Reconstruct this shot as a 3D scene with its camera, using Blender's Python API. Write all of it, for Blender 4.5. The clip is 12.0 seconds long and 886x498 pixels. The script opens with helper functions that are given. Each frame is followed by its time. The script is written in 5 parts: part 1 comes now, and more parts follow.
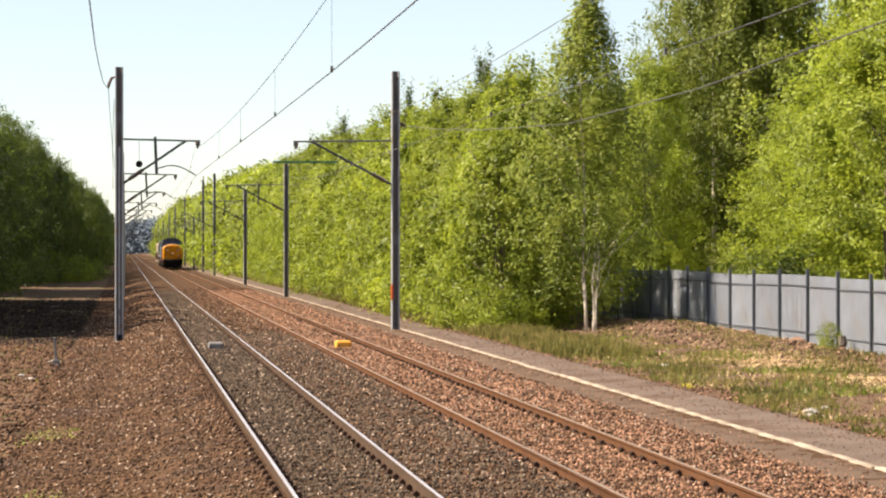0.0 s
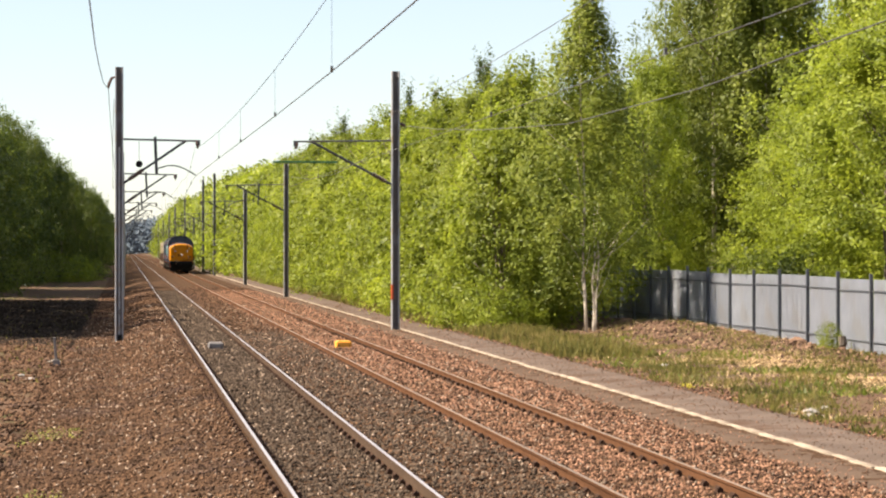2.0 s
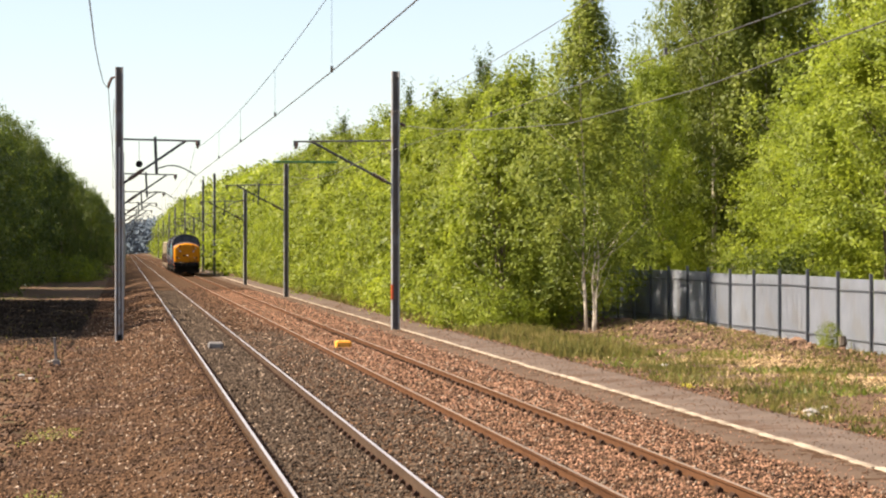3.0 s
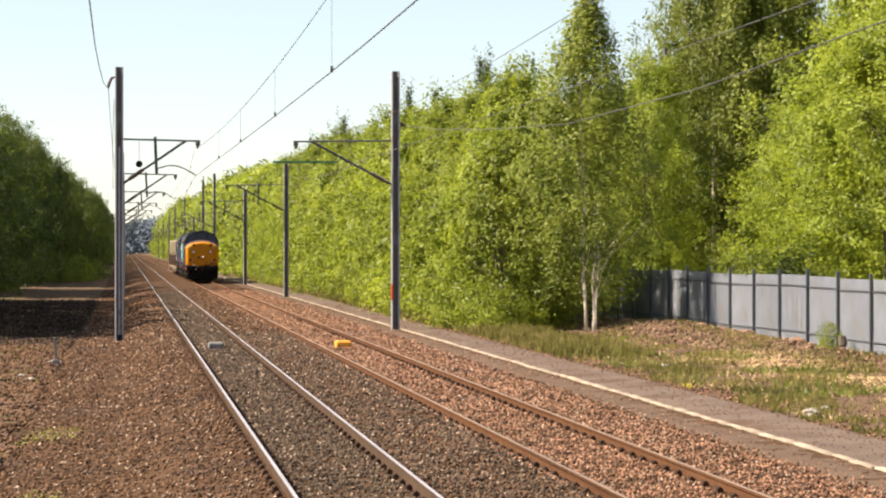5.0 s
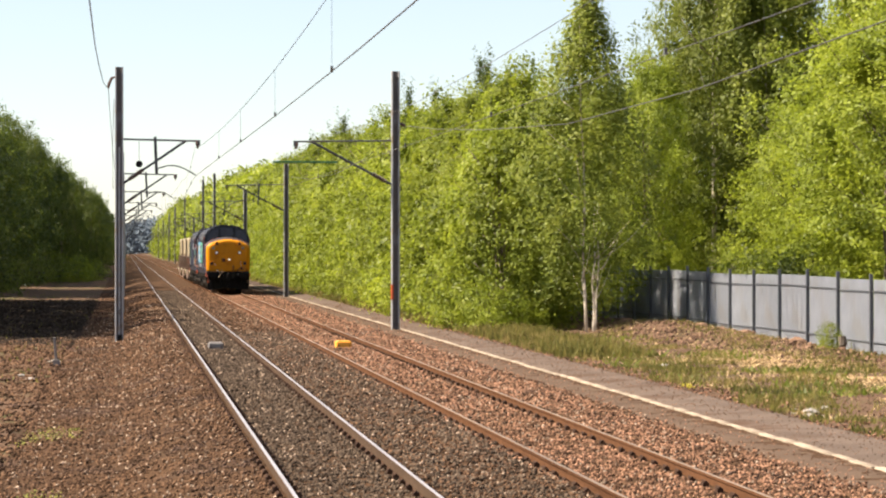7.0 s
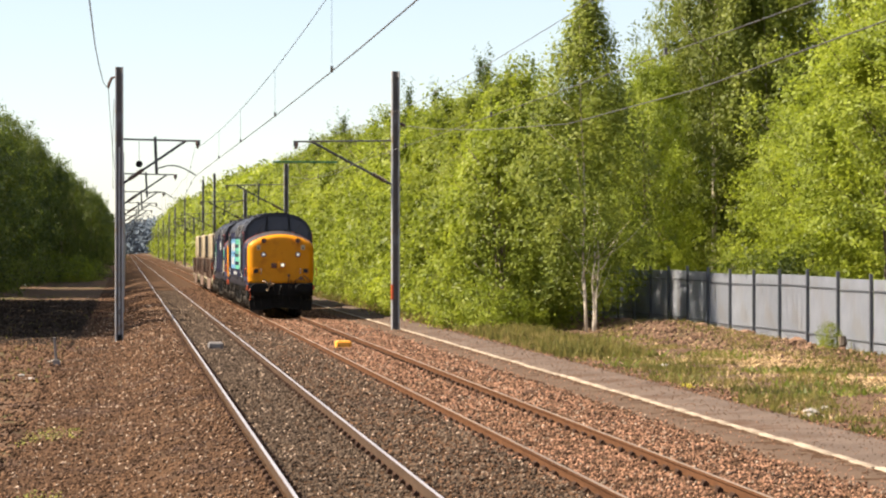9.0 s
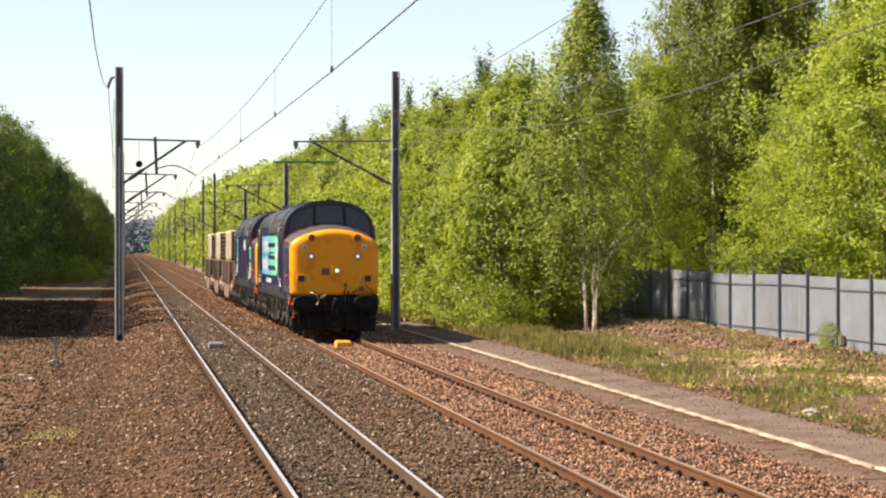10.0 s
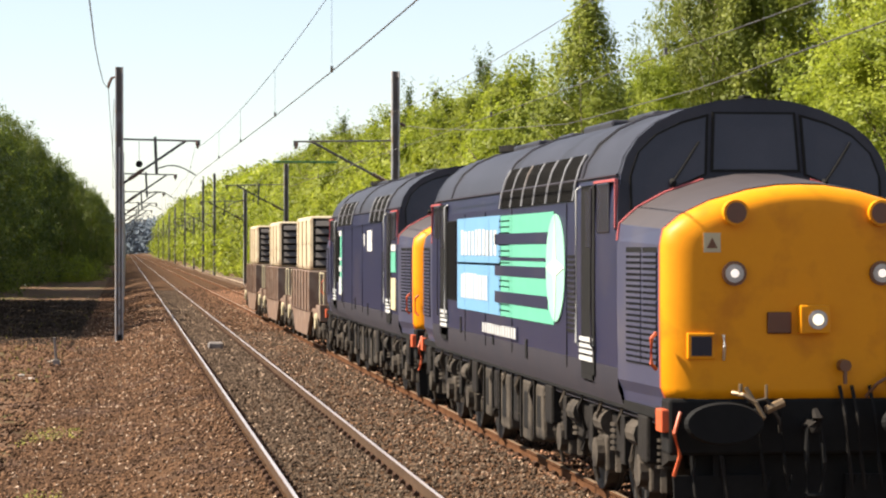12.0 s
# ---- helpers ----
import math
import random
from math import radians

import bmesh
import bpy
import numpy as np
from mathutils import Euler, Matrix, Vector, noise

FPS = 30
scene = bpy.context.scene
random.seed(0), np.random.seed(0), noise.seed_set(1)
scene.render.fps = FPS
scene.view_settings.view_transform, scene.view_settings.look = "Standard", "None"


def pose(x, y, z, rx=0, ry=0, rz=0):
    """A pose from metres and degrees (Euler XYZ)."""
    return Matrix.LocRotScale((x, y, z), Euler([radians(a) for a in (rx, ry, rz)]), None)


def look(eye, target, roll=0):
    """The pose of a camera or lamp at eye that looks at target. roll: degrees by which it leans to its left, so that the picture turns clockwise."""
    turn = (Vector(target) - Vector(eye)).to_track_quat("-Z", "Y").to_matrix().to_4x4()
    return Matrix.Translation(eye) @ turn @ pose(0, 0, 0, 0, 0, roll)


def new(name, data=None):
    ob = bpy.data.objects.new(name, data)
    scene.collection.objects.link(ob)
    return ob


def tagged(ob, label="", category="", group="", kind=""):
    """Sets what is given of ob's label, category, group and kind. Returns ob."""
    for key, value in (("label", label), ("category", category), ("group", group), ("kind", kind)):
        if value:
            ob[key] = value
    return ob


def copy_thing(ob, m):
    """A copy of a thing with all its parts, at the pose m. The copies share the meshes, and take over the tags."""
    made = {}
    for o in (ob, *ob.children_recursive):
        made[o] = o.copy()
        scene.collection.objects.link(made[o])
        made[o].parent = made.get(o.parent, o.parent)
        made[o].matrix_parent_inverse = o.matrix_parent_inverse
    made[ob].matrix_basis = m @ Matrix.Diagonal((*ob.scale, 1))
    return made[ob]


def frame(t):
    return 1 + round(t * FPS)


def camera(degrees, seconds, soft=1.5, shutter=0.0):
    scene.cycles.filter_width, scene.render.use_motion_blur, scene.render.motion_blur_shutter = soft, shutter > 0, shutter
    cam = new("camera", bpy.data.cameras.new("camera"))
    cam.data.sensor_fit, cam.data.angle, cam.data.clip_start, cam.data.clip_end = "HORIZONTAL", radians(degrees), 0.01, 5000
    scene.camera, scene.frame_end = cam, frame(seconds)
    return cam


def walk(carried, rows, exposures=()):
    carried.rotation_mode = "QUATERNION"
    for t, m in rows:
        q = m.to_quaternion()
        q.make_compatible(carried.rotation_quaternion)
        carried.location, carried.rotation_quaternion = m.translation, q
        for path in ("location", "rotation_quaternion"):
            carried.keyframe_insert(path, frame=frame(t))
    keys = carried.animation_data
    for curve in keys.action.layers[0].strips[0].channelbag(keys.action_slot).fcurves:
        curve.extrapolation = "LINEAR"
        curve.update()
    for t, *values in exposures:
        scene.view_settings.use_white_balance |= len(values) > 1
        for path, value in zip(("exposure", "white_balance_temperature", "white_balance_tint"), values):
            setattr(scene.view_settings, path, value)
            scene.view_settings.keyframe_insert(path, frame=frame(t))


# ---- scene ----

# ======== camera: a fixed tripod, 2.6 m above the rail tops, long lens ========
cam = camera(20.51, 12.0, soft=2.2)
EYE = (0.0, 0.0, 2.603)
AIM = (math.sin(0.1288) * 100, math.cos(0.1288) * 100, 2.603)
walk(cam, [(0.0, look(EYE, AIM)), (12.0, look(EYE, AIM))])

# ======== daylight: sun from the left and beyond, clear pale sky ========
TO_SUN = Vector((-0.97, 0.09, 1.0)).normalized()
world = bpy.data.worlds.new("sky")
scene.world = world
world.use_nodes = True
wn = world.node_tree
sky = wn.nodes.new("ShaderNodeTexSky")
sky.sky_type = "NISHITA"
sky.sun_disc = False
sky.sun_elevation = math.asin(TO_SUN.z)
sky.sun_rotation = math.atan2(TO_SUN.x, TO_SUN.y)
sky.air_density, sky.dust_density, sky.ozone_density = 1.0, 0.15, 1.0
haze = wn.nodes.new("ShaderNodeMix")
haze.data_type = "RGBA"
haze.inputs["Factor"].default_value = 0.36
haze.inputs["B"].default_value = (6.0, 6.15, 6.7, 1)
wn.links.new(sky.outputs[0], haze.inputs["A"])
wn.links.new(haze.outputs["Result"], wn.nodes["Background"].inputs["Color"])
wn.nodes["Background"].inputs["Strength"].default_value = 0.056
sun = new("sun", bpy.data.lights.new("sun", "SUN"))
sun.data.energy, sun.data.angle, sun.data.color = 5.0, radians(0.6), (1.0, 0.885, 0.74)
sun.matrix_world = look(TO_SUN * 100, (0, 0, 0))
scene.view_settings.exposure = 1.58

# ======== plan, in metres: x across the line, y along it, rail tops at z = 0 ========
NEAR_C, FAR_C = 2.523, 5.943
GAUGE = 0.7525
rng = np.random.default_rng(7)


# ======== materials ========
def mat(name, a, b=None, scale=8.0, rough=0.7, metal=0.0, bump=0.0, fine=60.0, spots=None, spot_scale=1.5, vary=0.0,
        island=0.0, spec=0.5, stretch=(1, 1, 1), coat=0.0):
    """A surface of two tones mixed by noise at two scales, with optional stains, relief and a random tone per piece."""
    m = bpy.data.materials.new(name)
    m.use_nodes = True
    t, ln = m.node_tree.nodes, m.node_tree.links
    p = t["Principled BSDF"]
    b = b or tuple(c * 0.7 for c in a)
    co = t.new("ShaderNodeTexCoord")
    mp = t.new("ShaderNodeMapping")
    mp.inputs["Scale"].default_value = stretch
    ln.new(co.outputs["Object"], mp.inputs["Vector"])
    n1, n2 = t.new("ShaderNodeTexNoise"), t.new("ShaderNodeTexNoise")
    for n, s in ((n1, scale), (n2, fine)):
        n.inputs["Scale"].default_value, n.inputs["Detail"].default_value = s, 5.0
        ln.new(mp.outputs[0], n.inputs["Vector"])
    add = t.new("ShaderNodeMath")
    add.operation = "MULTIPLY_ADD"
    ln.new(n2.outputs["Fac"], add.inputs[0])
    add.inputs[1].default_value = 0.5
    half = t.new("ShaderNodeMath")
    half.operation = "MULTIPLY_ADD"
    ln.new(n1.outputs["Fac"], half.inputs[0])
    half.inputs[1].default_value, half.inputs[2].default_value = 1.3, -0.4
    ln.new(half.outputs[0], add.inputs[2])
    mx = t.new("ShaderNodeMix")
    mx.data_type = "RGBA"
    mx.inputs["A"].default_value, mx.inputs["B"].default_value = (*b, 1), (*a, 1)
    ln.new(add.outputs[0], mx.inputs["Factor"])
    out = mx.outputs["Result"]
    if spots:
        n3 = t.new("ShaderNodeTexNoise")
        n3.inputs["Scale"].default_value, n3.inputs["Detail"].default_value = spot_scale, 6.0
        ln.new(co.outputs["Object"], n3.inputs["Vector"])
        rp = t.new("ShaderNodeMapRange")
        rp.inputs["From Min"].default_value, rp.inputs["From Max"].default_value = 0.52, 0.66
        ln.new(n3.outputs["Fac"], rp.inputs["Value"])
        m3 = t.new("ShaderNodeMix")
        m3.data_type = "RGBA"
        m3.inputs["B"].default_value = (*spots, 1)
        ln.new(out, m3.inputs["A"])
        ln.new(rp.outputs[0], m3.inputs["Factor"])
        out = m3.outputs["Result"]
    if vary or island:
        hs = t.new("ShaderNodeHueSaturation")
        src = (t.new("ShaderNodeNewGeometry").outputs["Random Per Island"] if island
               else t.new("ShaderNodeObjectInfo").outputs["Random"])
        k = island or vary
        v = t.new("ShaderNodeMapRange")
        v.inputs["To Min"].default_value, v.inputs["To Max"].default_value = 1 - k, 1 + k
        ln.new(src, v.inputs["Value"])
        ln.new(v.outputs[0], hs.inputs["Value"])
        ln.new(out, hs.inputs["Color"])
        out = hs.outputs[0]
    ln.new(out, p.inputs["Base Color"])
    p.inputs["Roughness"].default_value, p.inputs["Metallic"].default_value = rough, metal
    p.inputs["Specular IOR Level"].default_value = spec
    p.inputs["Coat Weight"].default_value = coat
    p.inputs["Coat Roughness"].default_value = 0.15
    if bump:
        bp = t.new("ShaderNodeBump")
        bp.inputs["Strength"].default_value, bp.inputs["Distance"].default_value = bump, 0.03
        ln.new(n2.outputs["Fac"], bp.inputs["Height"])
        ln.new(bp.outputs[0], p.inputs["Normal"])
    return m


def leaf_mat(name, light, dark, yellow, shine=0.25):
    """Thin leaves: each leaf has its own tone, lets light through and shines a little."""
    m = bpy.data.materials.new(name)
    m.use_nodes = True
    t, ln = m.node_tree.nodes, m.node_tree.links
    p, outp = t["Principled BSDF"], t["Material Output"]
    geo, inf = t.new("ShaderNodeNewGeometry"), t.new("ShaderNodeObjectInfo")
    rp = t.new("ShaderNodeValToRGB")
    e = rp.color_ramp.elements
    e[0].color, e[1].color = (*dark, 1), (*yellow, 1)
    e.new(0.55).color = (*light, 1)
    co, nz = t.new("ShaderNodeTexCoord"), t.new("ShaderNodeTexNoise")
    nz.inputs["Scale"].default_value = 0.55
    ln.new(co.outputs["Object"], nz.inputs["Vector"])
    mx = t.new("ShaderNodeMath")
    mx.operation = "MULTIPLY_ADD"
    ln.new(geo.outputs["Random Per Island"], mx.inputs[0])
    mx.inputs[1].default_value = 0.40
    mn = t.new("ShaderNodeMapRange")
    mn.inputs["From Min"].default_value, mn.inputs["From Max"].default_value = 0.3, 0.7
    mn.inputs["To Max"].default_value = 0.60
    ln.new(nz.outputs["Fac"], mn.inputs["Value"])
    ln.new(mn.outputs[0], mx.inputs[2])
    ln.new(mx.outputs[0], rp.inputs["Fac"])
    hs = t.new("ShaderNodeHueSaturation")
    v = t.new("ShaderNodeMapRange")
    v.inputs["To Min"].default_value, v.inputs["To Max"].default_value = 0.8, 1.2
    ln.new(inf.outputs["Random"], v.inputs["Value"])
    ln.new(v.outputs[0], hs.inputs["Value"])
    ln.new(rp.outputs[0], hs.inputs["Color"])
    ln.new(hs.outputs[0], p.inputs["Base Color"])
    p.inputs["Roughness"].default_value, p.inputs["Specular IOR Level"].default_value = 0.5, shine
    tr, ms = t.new("ShaderNodeBsdfTranslucent"), t.new("ShaderNodeMixShader")
    ln.new(hs.outputs[0], tr.inputs["Color"])
    ms.inputs[0].default_value = 0.5
    ln.new(p.outputs[0], ms.inputs[1])
    ln.new(tr.outputs[0], ms.inputs[2])
    ln.new(ms.outputs[0], outp.inputs["Surface"])
    return m


def glow(name, col, power):
    m = bpy.data.materials.new(name)
    m.use_nodes = True
    p = m.node_tree.nodes["Principled BSDF"]
    p.inputs["Base Color"].default_value = (*col, 1)
    p.inputs["Emission Color"].default_value = (*col, 1)
    p.inputs["Emission Strength"].default_value = power
    return m


M = dict(
    dirt=mat("bare_earth", (0.152, 0.094, 0.060), (0.062, 0.040, 0.028), 1.2, 1.0, bump=0.8, fine=24, spots=(0.075, 0.068, 0.030), spot_scale=0.35, spec=0.03),
    ballast=mat("ballast_bed", (0.100, 0.056, 0.031), (0.034, 0.020, 0.012), 2.5, 1.0, bump=1.0, fine=22, spots=(0.060, 0.037, 0.023), spot_scale=0.5, spec=0.03),
    stone=mat("granite_ballast", (0.138, 0.079, 0.046), (0.052, 0.029, 0.018), 3.0, 1.0, fine=30, island=0.85, spec=0.06, spots=(0.075, 0.047, 0.034), spot_scale=0.45),
    stone_grey=mat("oily_ballast", (0.098, 0.070, 0.049), (0.040, 0.028, 0.020), 3.0, 1.0, fine=30, island=0.8, spec=0.06),
    stone_red=mat("rusty_ballast", (0.265, 0.145, 0.090), (0.120, 0.062, 0.039), 3.0, 1.0, fine=30, island=0.85, spec=0.06, spots=(0.150, 0.082, 0.050), spot_scale=0.4),
    rail_top=mat("polished_steel", (0.78, 0.70, 0.66), (0.58, 0.50, 0.46), 6, 0.42, 0.85, fine=90, stretch=(1, 0.1, 1)),
    rail_dull=mat("worn_steel", (0.32, 0.235, 0.165), (0.22, 0.15, 0.10), 6, 0.5, 0.4, fine=90, stretch=(1, 0.1, 1), spec=0.2),
    near_rust=mat("near_rail_side", (0.095, 0.062, 0.042), (0.048, 0.031, 0.021), 5, 1.0, 0.0, bump=0.3, fine=60, spec=0.03),
    rust=mat("rail_rust", (0.125, 0.058, 0.028), (0.066, 0.031, 0.016), 5, 1.0, bump=0.3, fine=60, spec=0.05),
    concrete=mat("sleeper_concrete", (0.182, 0.154, 0.127), (0.110, 0.085, 0.066), 4, 0.9, bump=0.3, fine=40),
    clip=mat("clip_iron", (0.070, 0.038, 0.024), (0.034, 0.020, 0.014), 20, 0.95, 0.0, spec=0.1),
    whitestone=mat("white_edging", (0.40, 0.33, 0.245), (0.23, 0.18, 0.13), 2.2, 0.95, bump=0.3, fine=14, vary=0.18, spots=(0.180, 0.135, 0.099), spot_scale=1.1, spec=0.1),
    cess=mat("trodden_grit", (0.135, 0.092, 0.064), (0.075, 0.050, 0.036), 1.4, 1.0, bump=0.7, fine=26, spots=(0.100, 0.066, 0.046), spot_scale=0.8, spec=0.03),
    asphalt=mat("old_tarmac", (0.160, 0.118, 0.092), (0.084, 0.062, 0.049), 1.0, 1.0, bump=0.9, fine=22, spots=(0.090, 0.057, 0.040), spot_scale=0.9, spec=0.03),
    mast=mat("galvanised_steel", (0.270, 0.270, 0.281), (0.141, 0.141, 0.151), 3, 0.5, 0.3, fine=40, spots=(0.173, 0.135, 0.108), spot_scale=2.5),
    # mast steel in two tones: one as if shaded, one as if sunlit
    mast_shade=mat("mast_shade_steel", (0.115, 0.095, 0.085), (0.055, 0.050, 0.052), 2.0, 0.6, 0.2, fine=30, spots=(0.16, 0.15, 0.16), spot_scale=1.2),
    mast_lit=mat("lit_zinc_steel", (0.42, 0.415, 0.42), (0.26, 0.255, 0.265), 3, 0.45, 0.2, fine=40, spots=(0.30, 0.24, 0.19), spot_scale=2.5),
    lens=mat("lamp_glass", (0.42, 0.39, 0.36), (0.26, 0.24, 0.22), 9, 0.15),
    lamp_rim=mat("lamp_rim", (0.16, 0.060, 0.020), (0.09, 0.035, 0.015), 9, 0.5),
    green_paint=mat("green_paint", (0.06, 0.20, 0.09), (0.04, 0.13, 0.06), 5, 0.6),
    dark_steel=mat("weathered_steel", (0.10, 0.10, 0.10), (0.055, 0.055, 0.06), 6, 0.6, 0.4),
    wire=mat("copper_wire", (0.12, 0.11, 0.10), (0.08, 0.075, 0.07), 5, 0.5, 0.5),
    insul=mat("brown_porcelain", (0.10, 0.055, 0.04), (0.07, 0.04, 0.03), 8, 0.3),
    fence=mat("fence_steel", (0.43, 0.445, 0.48), (0.32, 0.33, 0.36), 1.5, 0.6, 0.05, bump=0.1, fine=30, vary=0.06, spots=(0.36, 0.355, 0.36), spot_scale=1.0),
    fence_dark=mat("fence_post_steel", (0.11, 0.115, 0.125), (0.07, 0.072, 0.08), 4, 0.6, 0.3),
    bark=mat("birch_bark", (0.55, 0.49, 0.40), (0.20, 0.16, 0.12), 5, 0.85, bump=0.4, fine=16, spots=(0.06, 0.05, 0.04), spot_scale=3.0, stretch=(1, 1, 0.6)),
    pale_bark=mat("silver_birch_bark", (0.62, 0.54, 0.43), (0.36, 0.29, 0.22), 4, 0.85, bump=0.3, fine=16, spots=(0.10, 0.075, 0.055), spot_scale=2.2, stretch=(1, 1, 0.5)),
    bark_dark=mat("willow_bark", (0.15, 0.115, 0.08), (0.08, 0.06, 0.045), 6, 0.9, bump=0.5, fine=20),
    leaf=leaf_mat("willow_leaves", (0.235, 0.278, 0.024), (0.076, 0.104, 0.012), (0.37, 0.395, 0.045)),
    leaf_birch=leaf_mat("birch_leaves", (0.190, 0.222, 0.032), (0.070, 0.098, 0.017), (0.29, 0.305, 0.050)),
    # darker leaf tones: the left-hand trees have their shade in the colour
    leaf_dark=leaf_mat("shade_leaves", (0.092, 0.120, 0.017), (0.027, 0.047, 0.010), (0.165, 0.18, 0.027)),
    grass=leaf_mat("rough_grass", (0.175, 0.155, 0.04), (0.065, 0.07, 0.022), (0.36, 0.25, 0.11), 0.1),
    straw=mat("dry_straw", (0.50, 0.36, 0.19), (0.31, 0.21, 0.10), 6, 0.9, island=0.5, spec=0.2),
    pale_grit=mat("fresh_stone", (0.36, 0.27, 0.20), (0.22, 0.155, 0.11), 3.0, 1.0, fine=30, island=0.5, spec=0.06),
    rubble=mat("rubble", (0.190, 0.115, 0.076), (0.086, 0.052, 0.035), 5, 1.0, island=0.7, bump=0.3, spec=0.05),
    # litter toned near black, which paints in part of the tree shade
    shade_litter=mat("shade_dark_leaves", (0.050, 0.035, 0.024), (0.022, 0.016, 0.012), 6, 0.95, island=0.7, spec=0.1),
    flower=mat("yellow_petals", (0.55, 0.46, 0.04), (0.40, 0.32, 0.03), 9, 0.7),
    pale=mat("pale_stone", (0.363, 0.330, 0.286), (0.264, 0.231, 0.198), 6, 0.9),
    moss=mat("moss", (0.22, 0.20, 0.03), (0.11, 0.11, 0.02), 6, 0.95, bump=0.6, fine=30, island=0.5),
    yellow_box=mat("yellow_paint_weathered", (0.78, 0.36, 0.03), (0.55, 0.22, 0.02), 8, 0.6),
    grey_box=mat("grey_cast_iron", (0.200, 0.180, 0.165), (0.130, 0.115, 0.105), 8, 0.7),
    blue=mat("dark_blue_paint", (0.0165, 0.017, 0.044), (0.011, 0.012, 0.035), 1.2, 0.36, spec=0.35, fine=25, spots=(0.024, 0.022, 0.043), spot_scale=0.9),
    nose_blue=mat("dusty_nose_blue", (0.042, 0.043, 0.078), (0.030, 0.031, 0.058), 1.6, 0.40, spec=0.4, fine=25, spots=(0.055, 0.052, 0.074), spot_scale=1.2),
    skirt=mat("dusty_blue_paint", (0.032, 0.027, 0.032), (0.018, 0.017, 0.025), 2.5, 0.65, spec=0.25, fine=30),
    roof=mat("grey_roof_paint", (0.034, 0.033, 0.042), (0.019, 0.019, 0.025), 1.5, 0.48, spec=0.22, fine=30, spots=(0.014, 0.013, 0.014), spot_scale=1.2),
    yellow=mat("warning_yellow", (0.64, 0.25, 0.003), (0.56, 0.205, 0.003), 2.0, 0.45, fine=20, spots=(0.46, 0.16, 0.004), spot_scale=2.0, spec=0.2),
    orange=mat("orange_red_paint", (0.50, 0.085, 0.02), (0.32, 0.055, 0.018), 6, 0.5),
    nose_top=mat("brown_grey_nose", (0.044, 0.035, 0.037), (0.030, 0.024, 0.026), 3, 0.6),
    pink=mat("red_trim", (0.372, 0.084, 0.084), (0.300, 0.054, 0.054), 6, 0.5),
    mint=mat("mint_green", (0.098, 0.357, 0.242), (0.075, 0.305, 0.207), 3, 0.5, fine=25),
    sky=mat("light_blue", (0.127, 0.276, 0.426), (0.104, 0.242, 0.392), 3, 0.5, fine=25),
    white=mat("white_paint", (0.449, 0.455, 0.449), (0.380, 0.380, 0.369), 5, 0.55),
    pale_mint=mat("pale_mint", (0.26, 0.50, 0.38), (0.21, 0.44, 0.33), 5, 0.5),
    cream=mat("cream_panel", (0.462, 0.406, 0.266), (0.364, 0.308, 0.189), 5, 0.6),
    black=mat("underframe_black", (0.014, 0.013, 0.012), (0.006, 0.006, 0.006), 5, 0.8, fine=30, spec=0.12),
    grime=mat("brake_dust", (0.022, 0.019, 0.016), (0.008, 0.007, 0.007), 3.5, 0.85, fine=16, bump=0.4, spec=0.12),
    grime_pale=mat("dusty_box", (0.090, 0.074, 0.058), (0.020, 0.017, 0.014), 3.5, 0.85, fine=16, bump=0.4, spec=0.15, spots=(0.030, 0.026, 0.022), spot_scale=3.0),
    wheel=mat("wheel_steel", (0.040, 0.033, 0.028), (0.018, 0.015, 0.013), 6, 0.7, 0.3),
    rubber=mat("black_rubber", (0.010, 0.010, 0.010), (0.006, 0.006, 0.006), 8, 0.75, spec=0.12),
    glass=mat("dark_cab_glass", (0.040, 0.038, 0.048), (0.026, 0.025, 0.032), 2, 0.10, spec=0.3),
    chrome=mat("bright_metal", (0.70, 0.69, 0.66), (0.5, 0.49, 0.46), 8, 0.3, 0.8),
    brass=mat("dusty_brass", (0.22, 0.15, 0.08), (0.09, 0.06, 0.035), 12, 0.5, 0.3, fine=50),
    # pale bluish base colour carries the distance haze
    far_wood=mat("far_wood_haze_tint", (0.15, 0.18, 0.21), (0.09, 0.11, 0.13), 0.05, 1.0, fine=0.6, island=0.25, spec=0.0),
    brown=mat("wagon_brown", (0.175, 0.105, 0.068), (0.090, 0.056, 0.039), 2.0, 0.7, fine=20, spots=(0.191, 0.140, 0.103), spot_scale=1.5),
    tan=mat("flask_cream", (0.50, 0.42, 0.29), (0.36, 0.29, 0.19), 2.0, 0.6, fine=20, spots=(0.29, 0.22, 0.14), spot_scale=2),
    louvre=mat("flask_louvre", (0.105, 0.091, 0.081), (0.052, 0.046, 0.042), 3, 0.6, fine=20),
    lamp=glow("lamp_glow", (1.0, 0.90, 0.66), 0.38),
    marker=glow("marker_glow", (1.0, 0.92, 0.82), 0.2),
    red_glass=mat("red_glass", (0.10, 0.028, 0.012), (0.07, 0.02, 0.01), 9, 0.25),
)


# ======== mesh helpers ========
def fast(name, v, f, m, smooth=False):
    """A mesh from arrays: v (n, 3), f (k, 3 or 4)."""
    me = bpy.data.meshes.new(name)
    f = np.asarray(f, dtype=np.int32)
    me.vertices.add(len(v))
    me.vertices.foreach_set("co", np.asarray(v, dtype=np.float32).ravel())
    me.loops.add(f.size)
    me.loops.foreach_set("vertex_index", f.ravel())
    me.polygons.add(len(f))
    me.polygons.foreach_set("loop_start", np.arange(0, f.size, f.shape[1], dtype=np.int32))
    if smooth:
        me.polygons.foreach_set("use_smooth", np.ones(len(f), dtype=bool))
    me.update(calc_edges=True)
    me.validate()
    me.materials.append(M[m])
    return me


